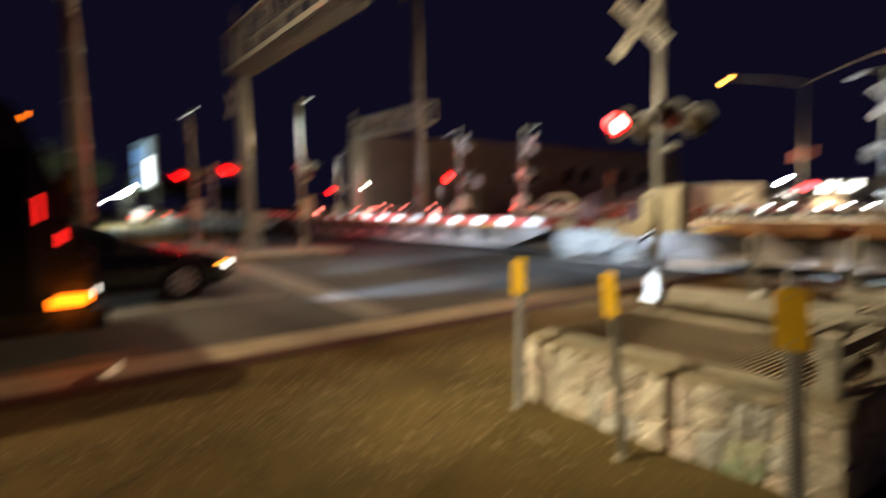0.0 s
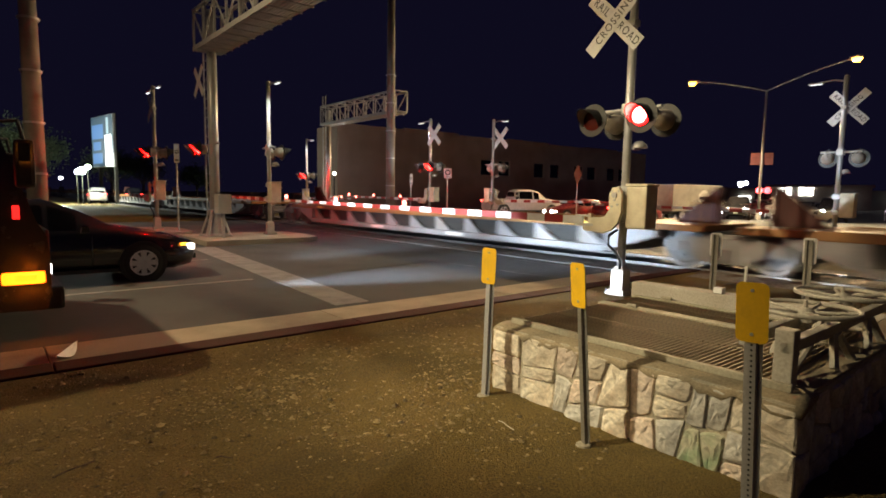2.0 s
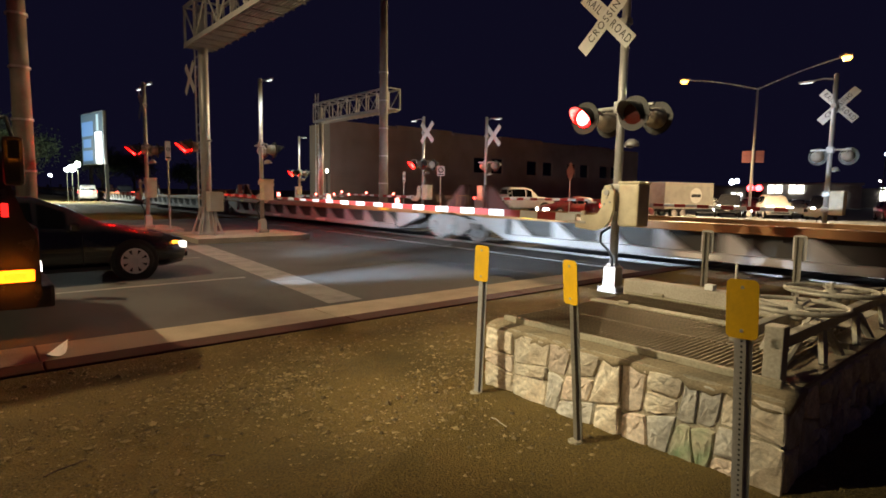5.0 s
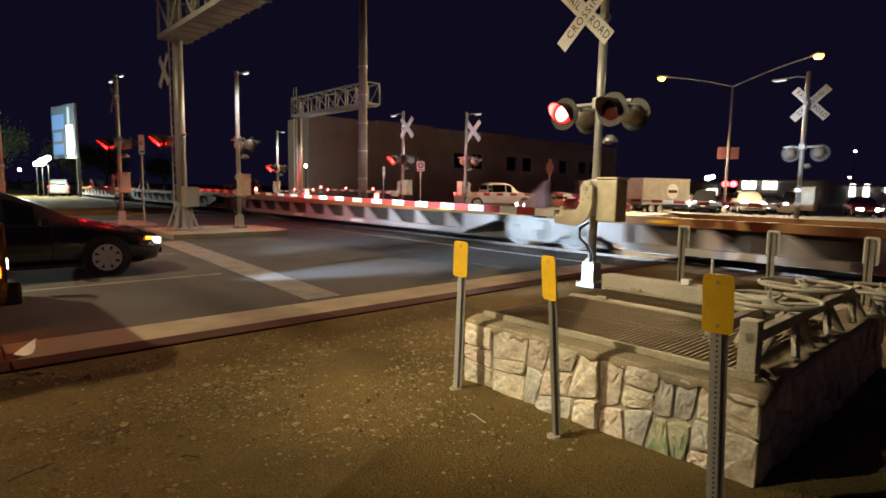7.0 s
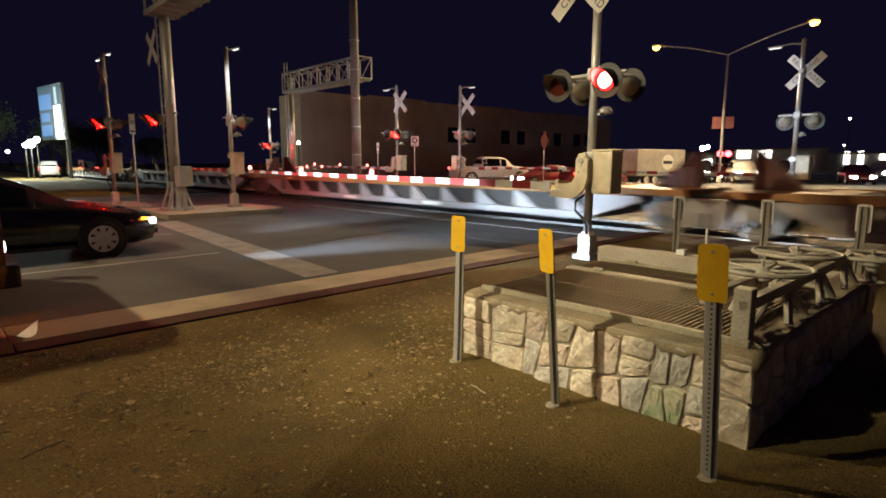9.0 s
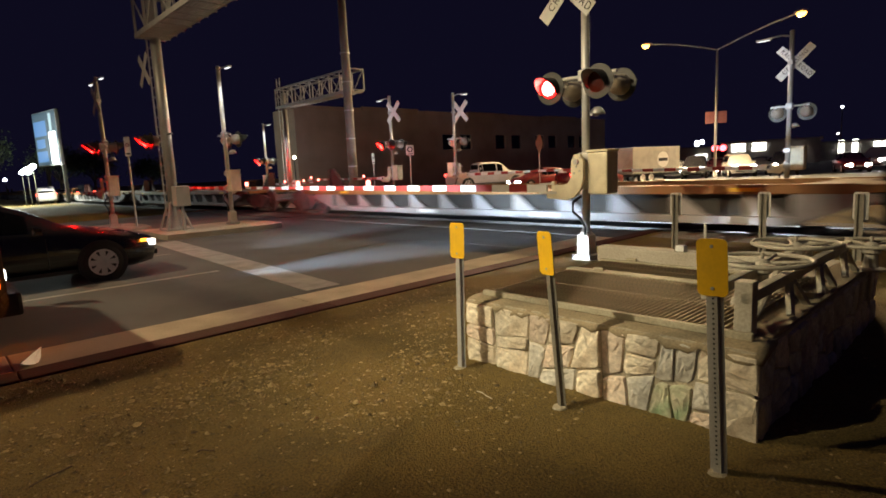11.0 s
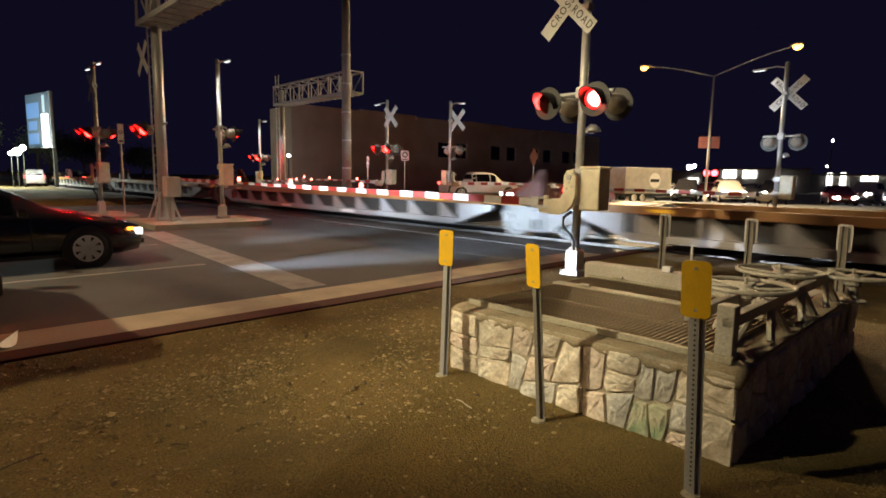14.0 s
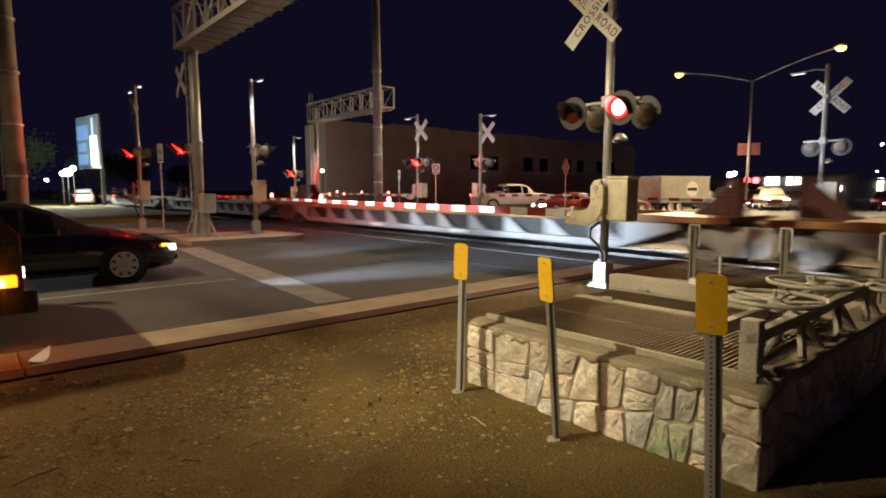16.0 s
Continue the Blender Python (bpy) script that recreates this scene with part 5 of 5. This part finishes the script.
def street_lamp(name, foot, heads, height, lit):
    t = thing(name, pose(foot[0], foot[1], 0.0), "tall steel street lamp with curved arms, sodium lamps lit", "street lamp", "street lamps")
    part("pole", tube((0, 0, 0), (0, 0, height - 1.1), 0.11, 0.07, 12), GALV, t, smooth=True)
    part("pole_base", lathe([(0.24, 0.0), (0.24, 0.08), (0.14, 0.5), (0.11, 0.6)], 8), GALV, t)
    for hx, hy, hz in heads:
        dx, dy = hx - foot[0], hy - foot[1]
        n = 9
        pts = [(dx * k / n, dy * k / n, height - 1.1 + (hz - height + 1.15) * math.sin(k / n * math.pi / 2)) for k in range(n + 1)]
        part("arm", swept(pts, 0.045, 8), GALV, t, smooth=True)
        d = Vector((dx, dy, 0)).normalized()
        an = math.degrees(math.atan2(d.y, d.x))
        head = part("lamp_head", box(-0.15, 0.6, -0.17, 0.17, 0.0, 0.16, 0.05), GALV, t, m=pose(dx, dy, hz, 0, 0, an))
        part("lamp_bowl", lathe([(0.0, -0.27), (0.17, -0.22), (0.27, -0.08), (0.28, 0.0)], 16, m=pose(0.3, 0, 0)), lit, head, "glowing amber lamp bowl")
    return t


SODIUM_ON = glow("sodium_bowl", (1.0, 0.40, 0.05), 14.0)
p0, p1, p2 = (26.19, 41.6), (21.1, 42.28), (26.52, 33.7)
LAMP_POST = street_lamp("street_lamp", p0, ((p1[0], p1[1], 10.3), (p2[0], p2[1], 10.2)), 10.8, SODIUM_ON)
part("street_sign", box(-0.75, 0.75, -0.02, 0.02, 4.2, 5.1, 0.01), mat("faded_red_sign", (0.20, 0.07, 0.07), 0.6), LAMP_POST, "dull red rectangular sign", m=pose(0, 0, 0, 0, 0, -28))
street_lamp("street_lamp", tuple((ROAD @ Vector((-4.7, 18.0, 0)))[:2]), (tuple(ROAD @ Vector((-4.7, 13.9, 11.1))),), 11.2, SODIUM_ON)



def flood_light(x, d, z, size, color, strength):
    px, py = from_view(x, d)
    t = thing("flood_light", pose(px, py, 0, 0, 0, math.degrees(math.atan2(-py, -px))), "white flood light on a steel pole", "flood light", "flood lights")
    part("pole", tube((0, 0, 0), (0, 0, z), 0.05, seg=8), HOOD, t)
    part("lamp_case", tube((-0.15, 0, z), (0.15, 0, z), size * 0.75, seg=20), HOOD, t)
    part("lamp_glass", lathe([(size * 0.7, 0.0), (size * 0.5, size * 0.3), (0.0, size * 0.42)], 20, m=pose(0.152, 0, z, 0, 90, 0)), glow("flood_%d" % int(strength), color, strength), t, "glaring white lamp glass")


# close clusters: extra lamps added to imitate the wide uneven glare
flood_light(0.470, 120, 4.6, 0.75, (0.85, 0.93, 1.0), 60)
flood_light(0.4785, 121, 4.9, 0.6, (0.85, 0.93, 1.0), 60)
flood_light(0.462, 119, 3.4, 0.6, (0.85, 0.93, 1.0), 60)
flood_light(0.452, 118, 2.3, 0.7, (0.9, 0.95, 1.0), 45)
flood_light(0.460, 118, 2.0, 0.6, (0.9, 0.95, 1.0), 45)
flood_light(0.423, 130, 3.8, 0.5, (0.85, 0.93, 1.0), 30)
# one flood's place; the two lamps after it are added for its starburst
flood_light(-0.715, 55, 3.4, 0.5, (0.9, 1.0, 0.86), 70)
flood_light(-0.704, 55.4, 3.8, 0.36, (0.9, 1.0, 0.86), 70)
flood_light(-0.725, 55.2, 3.25, 0.3, (0.9, 1.0, 0.86), 70)
flood_light(-0.756, 90, 3.3, 0.35, (0.85, 0.95, 1.0), 30)
flood_light(0.728, 60, 6.2, 0.16, (1.0, 0.95, 0.85), 60)
flood_light(0.722, 95, 4.5, 0.2, (1.0, 0.85, 0.6), 40)
flood_light(-0.246, 44, 3.1, 0.18, (0.75, 0.85, 1.0), 40)


def build_building():
    """A long two-storey block with a parapet and a few dark windows."""
    ax, ay = from_view(-0.24, 55)
    bx, by = from_view(0.305, 92)
    L = math.hypot(bx - ax, by - ay)
    t = thing("commercial_building", pose(ax, ay, 0, 0, 0, math.degrees(math.atan2(by - ay, bx - ax))), "long beige flat-roofed commercial building, dark at night", "building")
    wall = mat("beige_stucco", (0.40, 0.29, 0.22), 0.9, vary=0.12, scale=0.4, bump=0.2, dirt=(0.2, 0.14, 0.1), dirt_amount=0.5)
    holes = [0.52 * L + i for i in (0.0, 3.2, 8.4, 11.4, 16.2, 19.2, -9.5, -6.5)]
    xs = sorted([0.0, L] + [v for h in holes for v in (h, h + 2.0)])
    for i, (x0, x1) in enumerate(zip(xs, xs[1:])):
        if i % 2 == 0:
            part("wall", box(x0, x1, 0, 0.35, 0, 8.2), wall, t)
        else:
            part("wall", box(x0, x1, 0, 0.35, 0, 4.0), wall, t)
            part("wall", box(x0, x1, 0, 0.35, 5.8, 8.2), wall, t)
            part("window", box(x0, x1, 0.2, 0.24, 4.0, 5.8), DARK_GLASS, t, "dark window pane")
            part("window_sill", box(x0 - 0.05, x1 + 0.05, -0.08, 0.2, 3.92, 4.0), wall, t)
    part("end_wall", box(-0.0, 0.35, 0.352, 4, 0, 8.2), wall, t)
    part("end_wall", box(L - 0.35, L, 0.352, 4, 0, 8.2), wall, t)
    part("back_wall", box(0, L, 4.002, 4.35, 0, 8.2), wall, t)
    part("roof", box(0.3, L - 0.3, 0.352, 4.0, 7.6, 7.8), wall, t)
    for i in range(7):
        x0 = i * L / 7
        part("parapet", box(x0 + 0.1, x0 + L / 7 - 0.1, -0.05, 0.4, 8.202, 8.45 + 0.15 * (i % 2)), wall, t)
    part("side_door", box(0.84 * L, 0.84 * L + 4.5, -0.03, -0.001, 0, 3.2), CAR_DARK, t)


build_building()


def shop(x, d, w, h, lit, label):
    px, py = from_view(x, d)
    t = thing("shop_building", pose(px, py, 0, 0, 0, math.degrees(math.atan2(py, px)) - 90), label, "shop", "far shops")
    wall = mat("shop_wall", (0.4, 0.38, 0.34), 0.8, vary=0.1, scale=0.5)
    part("wall", box(-w / 2, w / 2, 0, 6, 0, h, 0.05), wall, t)
    part("roof_edge", box(-w / 2 - 0.3, w / 2 + 0.3, -0.4, 6.3, h, h + 0.4, 0.05), wall, t)
    for x0, x1, z0, z1 in lit:
        n, m = (2, 2) if z1 - z0 > 1.5 and x1 - x0 > 1.5 else (max(1, round((x1 - x0) / 1.3)), 1)
        for i in range(n):
            for k in range(m):
                w0, h0 = (x1 - x0) / n, (z1 - z0) / m
                part("lit_pane", box(x0 + w0 * i + 0.1, x0 + w0 * (i + 1) - 0.1, -0.2, -0.02, z0 + h0 * k + 0.08, z0 + h0 * (k + 1) - 0.08, 0.02), glow("shop_light", (1.0, 0.97, 0.88), 5.0), t, "bright white lit panel")
    return t


shop(0.60, 92, 14, 3.6, ((-5.6, -3.4, 2.2, 4.0), (-2.6, -0.4, 2.2, 4.0), (2, 5, 1.2, 2.2)), "low far shop with bright white panels")
shop(0.80, 96, 18, 3.0, ((-6, -5, 1.2, 3.6), (-4, -3, 1.2, 3.6), (-1, 1.5, 2.0, 3.2), (3, 6, 1.8, 3.0)), "low far shop with bright window panels")
shop(0.50, 105, 12, 3.2, ((-3, -1, 1.5, 2.3),), "low dim far shop")


def billboard():
    px, py = from_view(-0.674, 58)
    t = thing("billboard", pose(px, py, 0, 0, 0, -43), "lit blue and white billboard on posts, seen edge-on", "billboard")
    part("panel", box(-3.0, 3.0, 0, 0.3, 3.9, 9.3, 0.04), GALV, t)
    part("panel_face", box(-2.95, 2.95, -0.03, -0.002, 4.0, 9.2), glow("billboard_blue", (0.10, 0.20, 0.28), 0.5), t, "glowing pale blue face")
    part("panel_picture", box(0.9, 2.6, -0.05, -0.032, 4.1, 7.2), glow("billboard_white", (0.9, 0.97, 1.0), 3.0), t, "glowing white field")
    part("panel_picture", box(1.3, 1.9, -0.05, -0.032, 7.3, 9.0), glow("billboard_pale", (0.5, 0.7, 0.75), 1.0), t, "glowing pale field")
    for z0, z1, x0, x1 in ((4.3, 5.4, -2.7, 0.0), (5.7, 6.6, -2.5, -0.3), (6.9, 8.4, -2.8, 0.4)):
        part("panel_picture", box(x0, x1, -0.05, -0.032, z0, z1), glow("billboard_mid", (0.12, 0.30, 0.62), 0.9), t, "glowing blue field")
    for x in (-2.2, 2.2):
        part("post", box(x - 0.15, x + 0.15, 0.31, 0.6, 0, 9.4), HOOD, t)


billboard()


def traffic_signal():
    for k, (x, d, z) in enumerate(((0.5165, 75, 2.75), (0.502, 75, 2.75))):
        px, py = from_view(x, d)
        t = thing("traffic_light", pose(px, py, 0, 0, 0, math.degrees(math.atan2(-py, -px))), "traffic light showing red", "traffic light", "traffic lights")
        part("pole", tube((-0.3, 0, 0), (-0.3, 0, z + 0.6), 0.08, seg=8), GALV, t)
        part("signal_case", box(-0.15, 0.15, -0.45, 0.45, z - 1.2, z + 0.5, 0.03), BLACK, t)
        part("red_lamp", tube((0.151, 0, z), (0.17, 0, z), 0.42, seg=14), glow("traffic_red", (1.0, 0.05, 0.06), 14.0), t, "glowing red lamp")
        part("dark_lamp", tube((0.151, 0, z - 0.6), (0.17, 0, z - 0.6), 0.2, seg=14), BLACK, t)


traffic_signal()


def road_sign(x, d, kind, z, size, base=0.02):
    px, py = from_view(x, d)
    t = thing("road_sign", pose(px, py, base, 0, 0, math.degrees(math.atan2(-py, -px)) + 12), {"diamond": "back of a diamond warning sign on a post", "rect": "white rectangular road sign on a steel post", "narrow": "narrow pale sign on a steel post"}[kind], "road sign", "road signs")
    part("post", tube((0, 0, 0), (0, 0, z + size * 0.5), 0.03, seg=8), GALV, t)
    if kind == "diamond":
        part("plate", prism([(0, z - size), (size * 0.42, z), (0, z + size), (-size * 0.42, z)], 0.032, 0.037, "x"), mat("orange_sign", (0.22, 0.10, 0.05), 0.5, vary=0.08), t)
    else:
        w = size * (0.45 if kind == "rect" else 0.15)
        part("plate", box(0.032, 0.037, -w, w, z - size * 0.55, z + size * 0.55), WHITE_SHEET, t)
        part("plate_ring", lathe([(w * 0.45, -0.002), (w * 0.7, -0.002), (w * 0.7, 0.004), (w * 0.45, 0.004)], 16, m=pose(0.041, 0, z + 0.05, 0, 90, 0)), BLACK, t)
        part("plate_bar", box(0.0375, 0.040, -w * 0.7, w * 0.7, z - size * 0.45, z - size * 0.36), BLACK, t)


road_sign(-0.0415, 31.5, "rect", 2.75, 0.5)
road_sign(-0.107, 30, "narrow", 2.35, 0.5)
road_sign(0.188, 34, "diamond", 2.9, 0.62)
road_sign(-0.537, 19.5, "narrow", 2.75, 0.6, 0.15)


# ---- dark trees behind the far verge ----
LEAF = mat("night_foliage", (0.055, 0.075, 0.03), 0.7, vary=0.5, scale=1.5, bump=0.1)
BARK = mat("bark", (0.12, 0.09, 0.06), 0.9, vary=0.3, scale=4, bump=0.5)


def tree(x, d, height, spread, seed):
    rng = random.Random(seed)
    px, py = from_view(x, d)
    t = thing("tree", pose(px, py, 0.0), "dark leafy tree at night behind the road", "tree", "far trees")
    bm = tube((0, 0, -0.1), (0.1, 0, height * 0.45), 0.22, 0.14, 10)
    tips = []
    for k in range(7):
        an, r = k * 0.9 + rng.uniform(-0.2, 0.2), spread * rng.uniform(0.4, 0.75)
        tip = (r * math.cos(an), r * math.sin(an), height * rng.uniform(0.62, 0.92))
        tube((0.1, 0, height * rng.uniform(0.3, 0.45)), tip, 0.09, 0.03, 6, bm)
        tips.append(tip)
    part("trunk", bm, BARK, t)
    verts, faces = [], []
    for k in range(2600):
        c = rng.choice(tips)
        p = Vector((rng.gauss(c[0], spread * 0.26), rng.gauss(c[1], spread * 0.26), rng.gauss(c[2], height * 0.11)))
        u = Vector((rng.gauss(0, 1), rng.gauss(0, 1), rng.gauss(0, 1))).normalized() * rng.uniform(0.10, 0.22)
        w = u.orthogonal().normalized() * rng.uniform(0.05, 0.11)
        n = len(verts)
        verts.extend(tuple(q) for q in (p - u, p + w, p + u, p - w))
        faces.append((n, n + 1, n + 2, n + 3))
    me = bpy.data.meshes.new("crown")
    me.from_pydata(verts, [], faces)
    link("crown", me, LEAF, t)


for x, d, h, sp, sd in ((-0.80, 66, 7.5, 3.2, 1), (-0.66, 72, 6.5, 3.0, 2), (-0.60, 80, 6.0, 3.0, 3), (-0.88, 60, 8.5, 3.5, 4), (-0.50, 85, 5.0, 2.8, 5)):
    tree(x, d, h, sp, sd)


motions()
